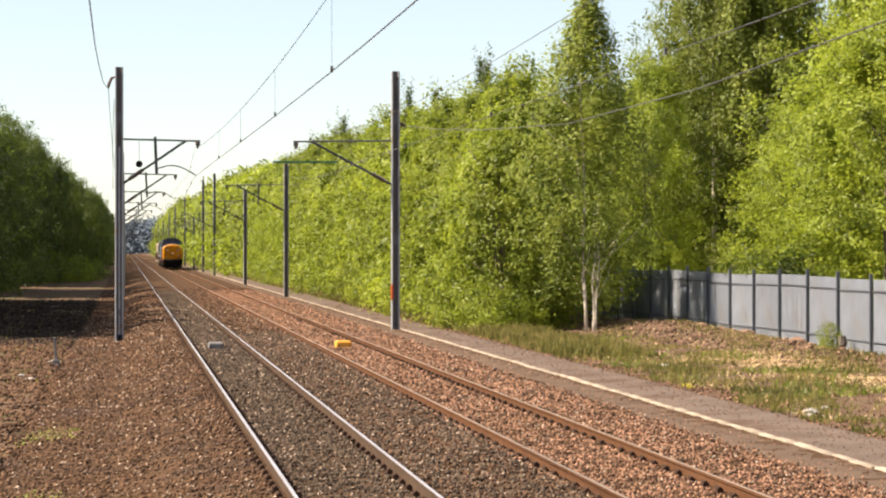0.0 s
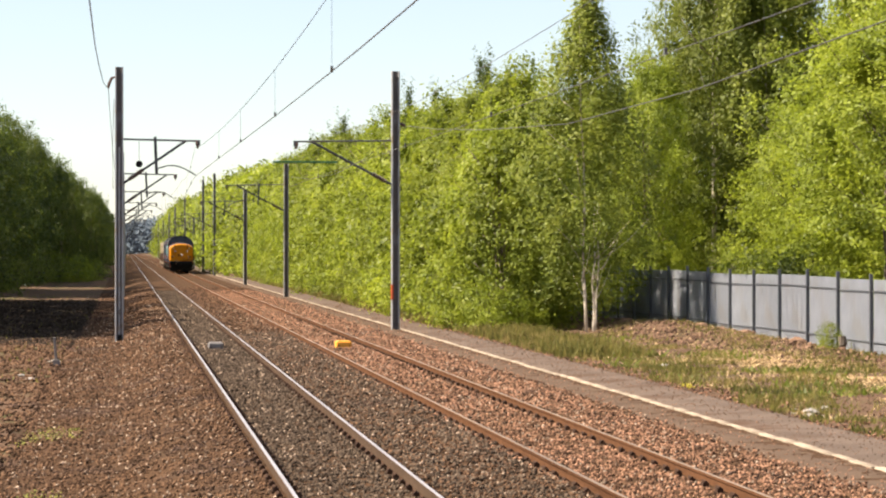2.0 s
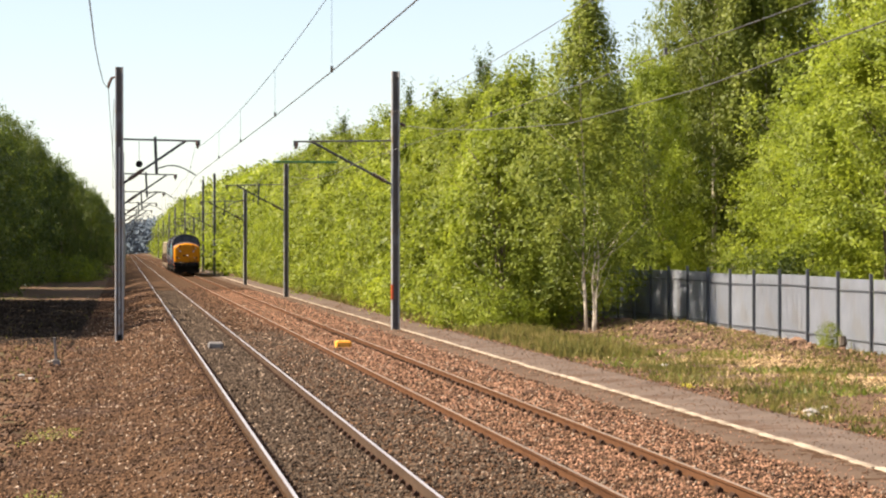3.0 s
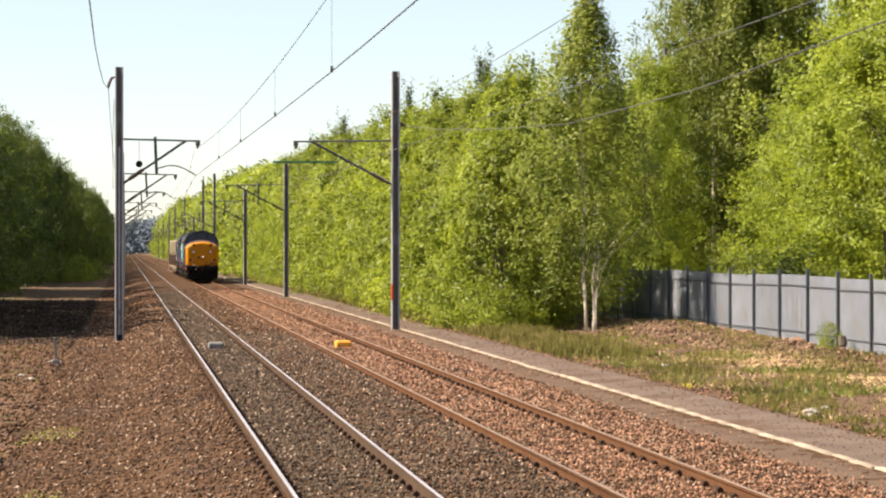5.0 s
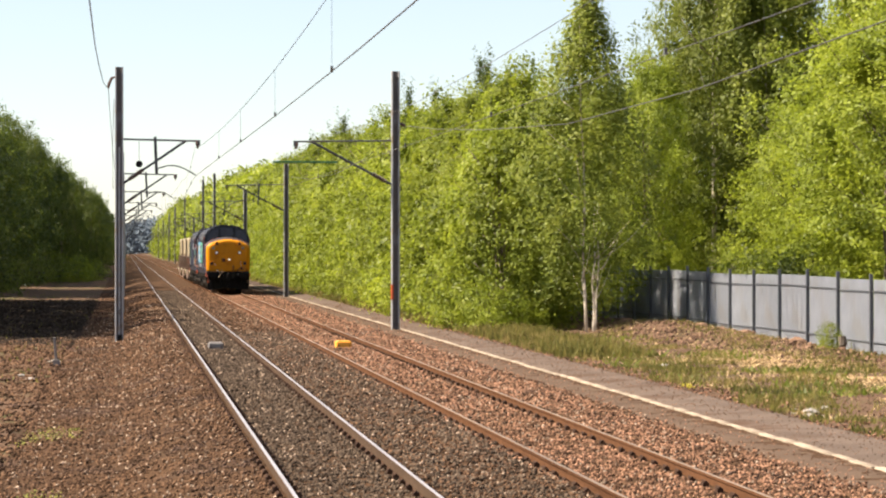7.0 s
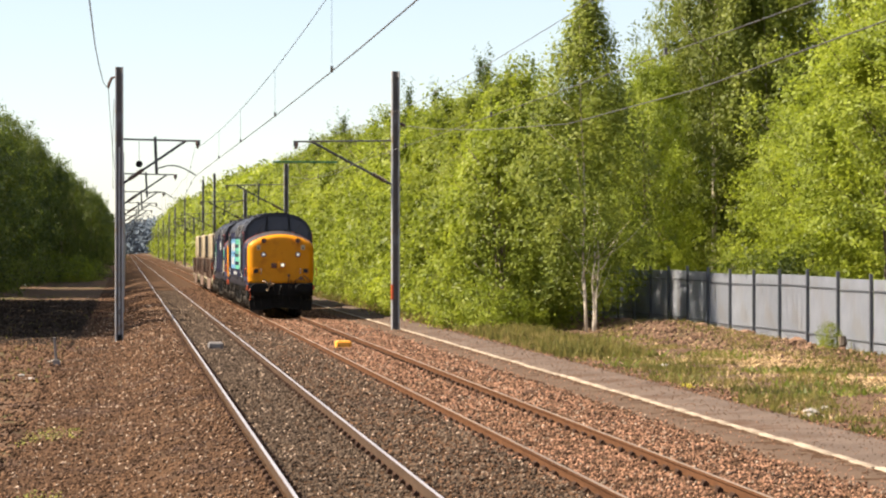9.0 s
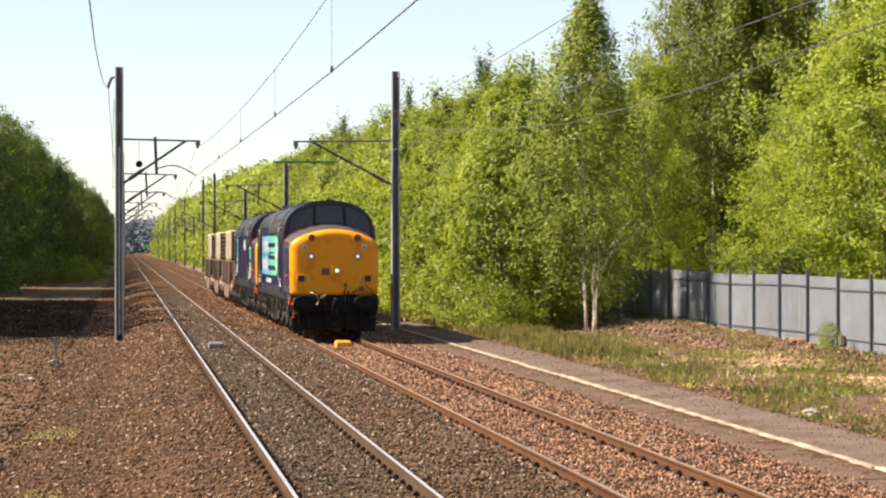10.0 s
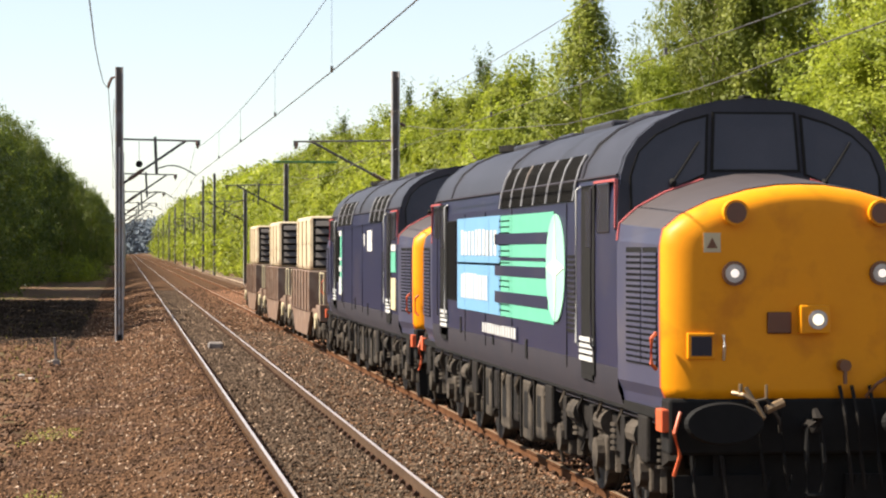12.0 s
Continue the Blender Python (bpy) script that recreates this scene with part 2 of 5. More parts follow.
def data(name, bm, m, smooth=False):
    me = bpy.data.meshes.new(name)
    bmesh.ops.recalc_face_normals(bm, faces=bm.faces)
    if smooth:
        for fc in bm.faces:
            fc.smooth = True
    bm.to_mesh(me)
    bm.free()
    me.materials.append(M[m])
    return me


def part(name, bm, m, parent, label="", smooth=False, at=None):
    ob = new(name, data(name, bm, m, smooth))
    ob.parent = parent
    if at is not None:
        ob.matrix_basis = at
    return tagged(ob, label)


def box(x0, x1, y0, y1, z0, z1, bm=None, bev=0.0):
    bm = bm or bmesh.new()
    r = bmesh.ops.create_cube(bm, size=1.0)
    vs = r["verts"]
    for v in vs:
        v.co = Vector(((x0 + x1) / 2 + v.co.x * (x1 - x0), (y0 + y1) / 2 + v.co.y * (y1 - y0), (z0 + z1) / 2 + v.co.z * (z1 - z0)))
    if bev:
        es = list({e for v in vs for e in v.link_edges})
        bmesh.ops.bevel(bm, geom=es, offset=bev, segments=2, affect="EDGES", profile=0.5)
    return bm


def rod(p0, p1, r, bm=None, seg=8, r1=None):
    """A round bar from p0 to p1."""
    bm = bm or bmesh.new()
    p0, p1 = Vector(p0), Vector(p1)
    d = p1 - p0
    mm = Matrix.Translation((p0 + p1) / 2) @ d.to_track_quat("Z", "Y").to_matrix().to_4x4()
    bmesh.ops.create_cone(bm, cap_ends=True, segments=seg, radius1=r, radius2=r if r1 is None else r1, depth=d.length, matrix=mm)
    return bm


def pipe(pts, r, bm=None, seg=6):
    """A tube of one radius (or a list of radii) along points."""
    bm = bm or bmesh.new()
    pts = [Vector(p) for p in pts]
    rs = r if isinstance(r, (list, tuple)) else [r] * len(pts)
    prev = None
    for i, p in enumerate(pts):
        d = (pts[min(i + 1, len(pts) - 1)] - pts[max(i - 1, 0)]).normalized()
        a = d.cross(Vector((0, 0, 1)))
        a = a.normalized() if a.length > 1e-3 else Vector((1, 0, 0))
        b = d.cross(a)
        ring = [bm.verts.new(p + (a * math.cos(2 * math.pi * k / seg) + b * math.sin(2 * math.pi * k / seg)) * rs[i]) for k in range(seg)]
        if prev:
            for k in range(seg):
                bm.faces.new((prev[k], prev[(k + 1) % seg], ring[(k + 1) % seg], ring[k]))
        else:
            bm.faces.new(ring)
        prev = ring
    bm.faces.new(list(reversed(prev)))
    return bm


def loft(sections, bm=None, closed=True, caps=(True, True)):
    """A skin over rings of equal length."""
    bm = bm or bmesh.new()
    rings = [[bm.verts.new(p) for p in s] for s in sections]
    n = len(rings[0])
    for a, b in zip(rings, rings[1:]):
        for k in range(n if closed else n - 1):
            bm.faces.new((a[k], a[(k + 1) % n], b[(k + 1) % n], b[k]))
    if caps[0]:
        bm.faces.new(rings[0])
    if caps[1]:
        bm.faces.new(list(reversed(rings[-1])))
    return bm


def plate(poly, axis, lo, hi, bm=None):
    """A flat polygon (two coordinates each) given thickness along an axis between lo and hi."""
    bm = bm or bmesh.new()

    def at(p, d):
        return {"x": (d, p[0], p[1]), "y": (p[0], d, p[1]), "z": (p[0], p[1], d)}[axis]
    return loft([[at(p, lo) for p in poly], [at(p, hi) for p in poly]], bm)


def thing(name, label, category, m=None, group="", kind=""):
    ob = new(name)
    ob.empty_display_size = 0.3
    if m is not None:
        ob.matrix_basis = m
    return tagged(ob, label, category, group, kind)


# ======== ground ========
def wave(x, y, k, seed):
    """Smooth unevenness without a repeat that shows."""
    r = np.random.default_rng(seed)
    z = np.zeros(np.broadcast(x, y).shape)
    for i in range(7):
        a, f, ph = r.uniform(0, 6.28), k * r.uniform(0.5, 2.2), r.uniform(0, 6.28)
        z = z + np.sin((x * math.cos(a) + y * math.sin(a)) * f + ph) / 7
    return z


def ground_z(x, y):
    x, y = np.asarray(x, float), np.asarray(y, float)
    z = np.interp(x, [-60, -12, -4, -1.8, -0.9, 8.7, 9.35, 10.7, 13, 19, 26, 60], [-0.3, -0.45, -0.54, -0.54, -0.75, -0.6, -0.2, -0.12, -0.1, -0.1, -0.1, 0.2])
    rough = np.where((x < -1.8) | (x > 10.9), 1.0, 0.0)
    z = z + rough * (0.10 * wave(x, y, 1.6, 3) + 0.05 * wave(x, y, 5.0, 4))
    mound = np.exp(-((x - 17.3) / 1.5) ** 2 - ((y - 76) / 7.5) ** 2) * 0.34 + np.exp(-((x - 17.6) / 1.1) ** 2 - ((y - 63) / 5) ** 2) * 0.15
    return z + mound


def sheet(name, xs, ys, zf, m):
    X, Y = np.meshgrid(xs, ys)
    v = np.stack([X, Y, zf(X, Y)], -1).reshape(-1, 3)
    i = np.arange(len(v)).reshape(len(ys), len(xs))
    f = np.stack([i[:-1, :-1], i[:-1, 1:], i[1:, 1:], i[1:, :-1]], -1).reshape(-1, 4)
    return new(name, fast(name, v, f, m, True))


gx = np.concatenate([[-3000, -900, -300, -120, -60, -40, -25], np.arange(-16, 28, 0.4), [32, 40, 60, 120, 300, 900, 3000]])
gy = np.concatenate([[-300, -100, -30, 0, 10], np.arange(18, 120, 0.6), np.arange(120, 420, 6), [500, 700, 1000, 1500, 2500, 4500]])
tagged(sheet("ground", gx, gy, ground_z, "dirt"), "uneven brown bare earth with weeds beside the line", "ground", kind="structure")


def ballast_z(x, y):
    z = np.interp(x, [-1.75, -1.2, -0.1, 0.8, 1.5, 2.5, 3.6, 4.2, 5.0, 5.9, 6.9, 7.5, 8.3, 9.22], [-0.565, -0.54, -0.48, -0.19, -0.112, -0.155, -0.112, -0.165, -0.112, -0.155, -0.112, -0.14, -0.155, -0.125])
    return z + 0.018 * wave(x, y, 7, 11) + 0.014 * wave(x, y, 17, 12)


by = np.concatenate([[-80, -40, 0, 12], np.arange(18, 110, 0.25), np.arange(110, 260, 1.5), np.arange(260, 1300, 20)])
bed = tagged(sheet("ballast_bed", np.linspace(-1.75, 9.22, 84), by, ballast_z, "ballast"), "brown stone ballast bed under two railway tracks", "ballast", kind="structure")


def stones(name, m, label, n, xr, yr, size, zf, flat=0.7, falloff=0.0, parent=None, keep=None):
    """Loose angular stones strewn over a stretch."""
    base = np.array([[1, 0, 0], [0, 1, 0], [-1, 0, 0], [0, -1, 0], [0.15, 0.1, 1], [0, 0, -1]], float)
    tri = np.array([[0, 1, 4], [1, 2, 4], [2, 3, 4], [3, 0, 4], [1, 0, 5], [2, 1, 5], [3, 2, 5], [0, 3, 5]])
    x = rng.uniform(*xr, n)
    u = rng.random(n)
    y = yr[0] * (yr[1] / yr[0]) ** u if falloff else yr[0] + (yr[1] - yr[0]) * u
    if keep is not None:
        k = keep(x, y)
        x, y = x[k], y[k]
        n = len(x)
    s = size * rng.uniform(0.55, 1.35, n)
    if falloff:
        s = s * (y / yr[0]) ** 0.45
    v = base[None] * rng.uniform(0.6, 1.15, (n, 6, 1)) * s[:, None, None]
    v[:, :, 2] *= flat
    a, b = rng.uniform(0, 6.28, n), rng.normal(0, 0.8, n)
    ca, sa, cb, sb = np.cos(a)[:, None], np.sin(a)[:, None], np.cos(b)[:, None], np.sin(b)[:, None]
    vy, vz = v[:, :, 1] * cb - v[:, :, 2] * sb, v[:, :, 1] * sb + v[:, :, 2] * cb
    vx, vy = v[:, :, 0] * ca - vy * sa, v[:, :, 0] * sa + vy * ca
    z = zf(x, y)
    w = np.stack([vx + x[:, None], vy + y[:, None], vz + z[:, None] + s[:, None] * 0.2], -1).reshape(-1, 3)
    f = (tri[None] + (np.arange(n) * 6)[:, None, None]).reshape(-1, 3)
    ob = new(name, fast(name, w, f, m))
    ob.parent = parent
    return tagged(ob, label, "" if parent else "stones", kind="stuff")


def between_rails(x, y):
    on = np.zeros(x.shape, bool)
    for c in (NEAR_C, FAR_C):
        for s in (-1, 1):
            on |= np.abs(x - c - s * GAUGE) < 0.10
    return ~on


stones("ballast_stones", "stone", "brown granite ballast stones", 90000, (-1.7, 8.45), (23, 175), 0.0235, ballast_z, 1.0, falloff=1, keep=lambda x, y: between_rails(x, y) & ~((x > 1.9) & (x < 3.2)) & ~((x > 5.0) & (rng.random(x.shape) < 0.5)))
stones("ballast_stones", "stone_grey", "oily grey ballast stones between the rails", 24000, (1.85, 3.2), (23, 160), 0.023, ballast_z, 1.0, falloff=1, keep=between_rails)
SHOULDER = lambda x, y: between_rails(x, y) & (x < 8.42 + 0.16 * wave(x, y, 2.2, 61) + rng.normal(0, 0.10, x.shape))
stones("ballast_stones", "stone_red", "rusty red ballast stones beside the far track", 44000, (5.0, 9.0), (23, 160), 0.0235, ballast_z, 1.0, falloff=1, keep=SHOULDER)
stones("ballast_stones", "stone_grey", "dusty ballast stones in the six foot", 9000, (3.3, 5.2), (23, 80), 0.029, ballast_z, 1.0, falloff=1, keep=between_rails)
stones("ballast_stones", "pale_grit", "fresh pale ballast stones among the brown", 5200, (-1.6, 8.5), (23, 120), 0.020, lambda x, y: ballast_z(x, y) + 0.012, 1.0, falloff=1, keep=between_rails)
stones("gravel", "stone", "loose brown gravel strewn over earth", 16000, (-4.5, -1.3), (22, 85), 0.035, lambda x, y: ground_z(x, y) - 0.005, falloff=1)


# leaf litter whose dark colour deepens the shade on this ground
stones("leaf_litter", "shade_litter", "dead leaves and soil under the trees, shade put into their dark tone", 30000, (-10, -1.3), (80, 150), 0.075, ground_z, 0.35, falloff=1)


# ======== tracks ========
def rail_section(x):
    h = [(0.027, 0.0), (0.027, -0.028), (0.010, -0.042), (0.010, -0.135), (0.070, -0.150), (0.070, -0.159)]
    return [(x + a, b) for a, b in h] + [(x - a, b) for a, b in reversed(h)]


def track(c, top, web, label):
    th = thing("railway_track", label, "railway track", group="running lines", kind="structure")
    Y0, Y1 = -80.0, 1250.0
    for sd in (-1, 1):
        x = sd * GAUGE
        r = new("rail", data("rail", plate(rail_section(x), "y", Y0, Y1), web))
        r.parent = th
        part("running_surface", box(x - 0.021, x + 0.021, Y0, Y1, -0.004, 0.003), top, r, "polished rail head")
    th.matrix_basis = pose(c, 0, 0)
    sl = bmesh.new()
    loft([[(-1.25, -0.125, -0.30), (1.25, -0.125, -0.30), (1.25, 0.125, -0.30), (-1.25, 0.125, -0.30)],
          [(-1.23, -0.10, -0.168), (1.23, -0.10, -0.168), (1.23, 0.10, -0.168), (-1.23, 0.10, -0.168)]], sl)
    sm = data("sleeper", sl, "concrete")
    cl = bmesh.new()
    for sd in (-1, 1):
        for k in (-1, 1):
            x = sd * GAUGE + k * 0.105
            box(x - 0.035, x + 0.035, -0.055, 0.055, -0.17, -0.112, cl)
            rod((x, -0.05, -0.105), (x + k * 0.02, 0.05, -0.098), 0.016, cl, 6)
    cm = data("rail_fastening", cl, "clip")
    for i in range(230):
        y = 20.0 + i * 0.68
        s = new("sleeper", sm)
        s.parent, s.location = th, (0, y, -0.010 + rng.normal(0, 0.004))
        if i < 120:
            q = new("rail_fastening", cm)
            q.parent, q.location = s, (0, 0, 0.047)
    return th


track(NEAR_C, "rail_top", "near_rust", "railway track with bright polished rails on concrete sleepers")
track(FAR_C, "rail_dull", "rust", "railway track with rust-brown rails on concrete sleepers")


def track_box(name, m, label, x, y, w, d, h):
    th = thing(name, label, "track equipment", pose(x, y, -0.20))
    b = box(-w / 2, w / 2, -d / 2, d / 2, 0.0, h, bev=0.02)
    part("housing", b, m, th)
    b = bmesh.new()
    for sd in (-1, 1):
        rod((sd * w * 0.36, -d / 2 - 0.02, h * 0.5), (sd * w * 0.36, d / 2 + 0.02, h * 0.5), 0.02, b)
    part("bolt", b, "clip", th)
    part("lid", box(-w * 0.42, w * 0.42, -d * 0.42, d * 0.42, h, h + 0.02, bev=0.006), m, th)


track_box("signal_magnet", "yellow_box", "yellow painted signalling magnet between the rails", 6.02, 68.2, 0.42, 0.7, 0.22)
track_box("signal_magnet", "grey_box", "grey cast signalling magnet between the rails", 2.45, 67.6, 0.40, 0.7, 0.22)

# ======== low edge path beside the far track ========
path = thing("edge_path", "worn grey tarmac path with a white stone edging", "path", kind="structure")
pv = lambda x, y: np.interp(x, [9.36, 9.5, 10.6, 10.85], [-0.13, -0.105, -0.09, -0.16]) + 0.012 * wave(x, y, 4, 31)
pth = sheet("tarmac", np.linspace(9.36, 10.85, 10), np.concatenate([[-80, -30, 0], np.arange(12, 120, 0.5), np.arange(120, 420, 4)]), pv, "asphalt")
pth.parent = path
cess_z = lambda x, y: np.interp(x, [8.28, 8.45, 8.9, 9.235], [-0.185, -0.140, -0.128, -0.132]) + 0.010 * wave(x, y, 5, 33)
cess = sheet("trodden_strip", np.linspace(8.28, 9.235, 8), np.concatenate([[-80, -30, 0], np.arange(12, 120, 0.5), np.arange(120, 420, 4)]), cess_z, "cess")
cess.parent = path
tagged(cess, "trodden brown grit strip inside the edging")
stones("grit", "stone_red", "loose grit on the trodden strip", 1500, (8.3, 9.22), (26, 120), 0.014, cess_z, 0.8, falloff=1)
stones("grit", "rubble", "brown grit strewn over the path", 2600, (9.42, 10.95), (26, 120), 0.014, pv, 0.8, falloff=1)
kb = data("edging_stone", box(-0.062, 0.062, -0.465, 0.465, -0.25, 0.0, bev=0.015), "whitestone")
for i in range(180):
    e = new("edging_stone", kb)
    e.parent = path
    e.matrix_basis = pose(9.29 + rng.normal(0, 0.012), 16 + i * 0.935, -0.103 + rng.normal(0, 0.005), rng.normal(0, 0.2), 0, rng.normal(0, 0.5))
part("far_edging", box(9.245, 9.335, -80, 15.5, -0.3, -0.1), "whitestone", path)
far_kerb = part("far_edging", box(9.205, 9.355, 184.3, 420, -0.3, -0.1), "whitestone", path)


# ======== overhead line ========
def mast(x, y, base, top, side, arm=True, steady=True, arm_z=6.27, label="grey galvanised steel overhead line mast with bracket arm"):
    """A rolled steel mast with a bracket over one track; side: +1 reaches to +x."""
    th = thing("overhead_line_mast", label, "line mast", pose(x, y, 0), group="overhead line masts")
    # the colours paint a shaded web between sunlit flanges
    part("web", box(-0.11, 0.11, -0.012, 0.012, base - 0.3, top - 0.004), "mast_shade", th, "weathered web with recess shade in its dark tone")
    for sx in (-1, 1):
        part("flange", box(sx * 0.112 - 0.028, sx * 0.112 + 0.028, -0.13, 0.13, base - 0.3, top, bev=0.024), "mast_lit", th, "zinc-grey flange with sunlight in its pale tone")
    part("footing", box(-0.35, 0.35, -0.35, 0.35, base - 0.6, base + 0.06, bev=0.03), "concrete", th, "concrete footing block")
    if not arm:
        return th
    reach = 2.64 if side > 0 else 3.4
    s = side
    part("top_arm", rod((0, 0, arm_z), (s * reach, 0, arm_z - 0.05), 0.032), "dark_steel", th)
    part("brace", rod((s * 0.1, 0, arm_z - 1.5), (s * reach * 0.83, 0, arm_z - 0.06), 0.042), "dark_steel", th)
    along = lambda u: (s * u, 0, arm_z - 1.5 + (u - 0.1) * 1.44 / (reach * 0.82 - 0.1))
    b = pipe([along(0.32 + 0.035 * k) for k in range(14)], [0.088 if k % 2 else 0.05 for k in range(14)], seg=8)
    part("insulator", b, "insul", th, "ribbed brown insulator")
    part("arm_insulator", pipe([(s * (reach - 0.06), 0, arm_z - 0.02), (s * (reach - 0.05), 0, arm_z - 0.14), (s * (reach - 0.02), 0, arm_z - 0.3)], [0.03, 0.075, 0.03]), "insul", th)
    part("wire_clamp", box(s * reach - 0.05, s * reach + 0.05, -0.05, 0.05, arm_z - 0.22, arm_z - 0.02), "dark_steel", th)
    if not steady:
        return th
    part("drop_post", rod((s * reach * 0.45, 0, arm_z + 0.08), (s * reach * 0.47, 0, arm_z - 1.15), 0.05), "dark_steel", th)
    part("steady_arm", pipe([(s * (reach * 0.47 + (reach * 0.53 - 0.1) * u), 0, arm_z - 1.1 + 0.27 * math.sin(math.pi * (0.12 + 0.88 * u)) - 0.1 * u) for u in [k / 7 for k in range(8)]], 0.024), "dark_steel", th)
    return th


LEFT_Y = [82.4, 120.0, 157.5, 195.0, 232.0, 270.0, 310.0, 352.0, 400.0, 455.0, 520.0, 600.0, 690.0]
RIGHT = [(82.4, 8.62), (139.4, 7.46), (187.6, 7.1), (253.3, 10.4), (290.6, 10.8), (330.6, 6.8), (381.0, 10.6), (456.0, 10.4), (520.0, 10.0), (600.0, 9.6), (690.0, 9.6)]
right_masts = [mast(9.05, y, -0.2, tp, -1, steady=i != 0) for i, (y, tp) in enumerate(RIGHT)]
left_masts = [mast(-0.22, y, -0.60, 8.68 if i == 0 else 7.3, 1) for i, y in enumerate(LEFT_Y)]
m1, m2 = left_masts[0], right_masts[0]
part("cross_arm", box(-0.75, 2.95, -0.05, 0.05, 7.50, 7.62, bev=0.01), "green_paint", right_masts[1], "green painted cross arm")
# pale pipe added for the bright stripe down the mast
part("cable_conduit", rod((0.0, -0.05, -0.5), (0.0, -0.05, 6.0), 0.035), "mast_lit", m1, "pale steel cable conduit")
part("cap_plate", box(-0.05, 0.10, -0.17, -0.14, -0.52, -0.25), "black", m1, "small dark plate")
part("return_insulator", pipe([(0.1, 0, 6.85), (0.2, 0, 6.85), (0.32, 0, 6.78)], [0.03, 0.07, 0.06]), "insul", m2)
part("marker_band", box(-0.146, -0.078, -0.136, 0.136, 0.90, 1.40), "orange", m2, "faded orange marker plate")
part("return_insulator", pipe([(-0.1, 0, 8.35), (-0.25, 0, 8.3), (-0.34, 0, 8.1), (-0.36, 0, 7.95)], [0.03, 0.06, 0.06, 0.03]), "insul", m1)
part("earth_cable", pipe([(-0.17, -0.1, 7.6), (-0.22, -0.1, 6.0), (-0.2, -0.1, 4.6)], 0.012), "wire", m1)
part("counterweight", rod((0.66, -0.3, 5.43), (0.66, -0.24, 5.43), 0.115, seg=16), "black", m1, "round black disc")
part("disc_hanger", rod((0.66, -0.27, 5.54), (0.66, -0.02, 6.25), 0.008), "wire", m1)
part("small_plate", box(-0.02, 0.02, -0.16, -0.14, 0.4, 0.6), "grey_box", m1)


def wire(name, label, pts, r=0.0085):
    ob = new(name, data(name, pipe(pts, r), "wire"))
    return tagged(ob, label, "overhead wire")


def overhead(c, zc, first, dropper_y, mast_y, low_y, low_z, rise):
    """Contact wire and sagging carrier wire over one track, with droppers between them; first: the wire's line to the second mast."""
    pc = [(x, y, zc) for y, x in first]
    for k, (a, b) in enumerate(zip(mast_y, mast_y[1:])):
        xa, xb = c + 0.22 * (-1) ** (k + 1), c + 0.22 * (-1) ** k
        pc += [(xa + (xb - xa) * q / 8, a + (b - a) * q / 8, zc) for q in range(8)]
    pm = []
    for x, y, _ in pc:
        if y < mast_y[0]:
            pm.append((x, y, min(6.4, low_z + rise * (y - low_y) ** 2)))
        else:
            k = max(q for q in range(len(mast_y)) if mast_y[q] <= y)
            u = (y - mast_y[k]) / (mast_y[k + 1] - mast_y[k])
            pm.append((x, y, 6.0 - 0.35 * 4 * u * (1 - u)))
    w = wire("contact_wire", "thin dark copper contact wire over the track", pc, 0.0085 if c < 4 else 0.0052)
    m = wire("carrier_wire", "sagging dark carrier wire with droppers", pm, 0.0062 if c < 4 else 0.0052)
    P, Q = np.array(pc), np.array(pm)
    for y in dropper_y:
        x = np.interp(y, P[:, 1], P[:, 0])
        b = rod((x, y, zc), (np.interp(y, Q[:, 1], Q[:, 0]), y, np.interp(y, Q[:, 1], Q[:, 2])), 0.003)
        box(x - 0.018, x + 0.018, y - 0.03, y + 0.03, zc - 0.015, zc + 0.07, b)
        part("dropper", b, "wire", m)


NEAR_LINE = [(-60, 2.3), (5, 2.80), (14, 2.82), (24, 2.825), (29, 2.82), (33.7, 2.80), (39, 2.76), (45, 2.71), (50.5, 2.65), (56, 2.59), (63, 2.51), (70, 2.43), (76, 2.37)]
FAR_LINE = [(-60, 5.9), (5, 6.05), (15, 6.05), (25, 6.03), (33, 6.0), (40.5, 5.98), (50, 5.93), (60, 5.88), (71, 5.80)]
overhead(NEAR_C, 5.04, NEAR_LINE, [33.5, 44.9, 55.9, 66, 92, 104, 128, 143, 150, 170], LEFT_Y, 62.0, 5.755, 0.00047)
overhead(FAR_C, 4.80, FAR_LINE, [27, 40, 52, 64, 74, 92, 104, 116, 128, 150, 170], [y for y, _ in RIGHT], 50.0, 5.62, 0.0006)
wire("return_wire", "sagging return conductor beside the masts", [(9.5, 18, 6.5), (9.5, 24, 5.85), (9.5, 30, 5.48), (9.48, 40, 5.28), (9.45, 52, 5.3), (9.42, 64, 5.75), (9.4, 74, 6.25), (9.38, 82.4, 6.78), (9.4, 96, 6.2), (9.4, 110, 6.0), (9.4, 126, 6.2), (9.35, 139.4, 6.7)], 0.010)
wire("return_wire", "sagging return conductor beside the masts", [(-0.42, 18, 5.6), (-0.47, 32, 5.84), (-0.55, 44, 6.27), (-0.58, 54, 6.6), (-0.60, 66, 7.05), (-0.60, 74, 7.5), (-0.58, 82.4, 7.95), (-0.55, 96, 7.0), (-0.5, 110, 6.2), (-0.55, 139, 7.0)], 0.010)


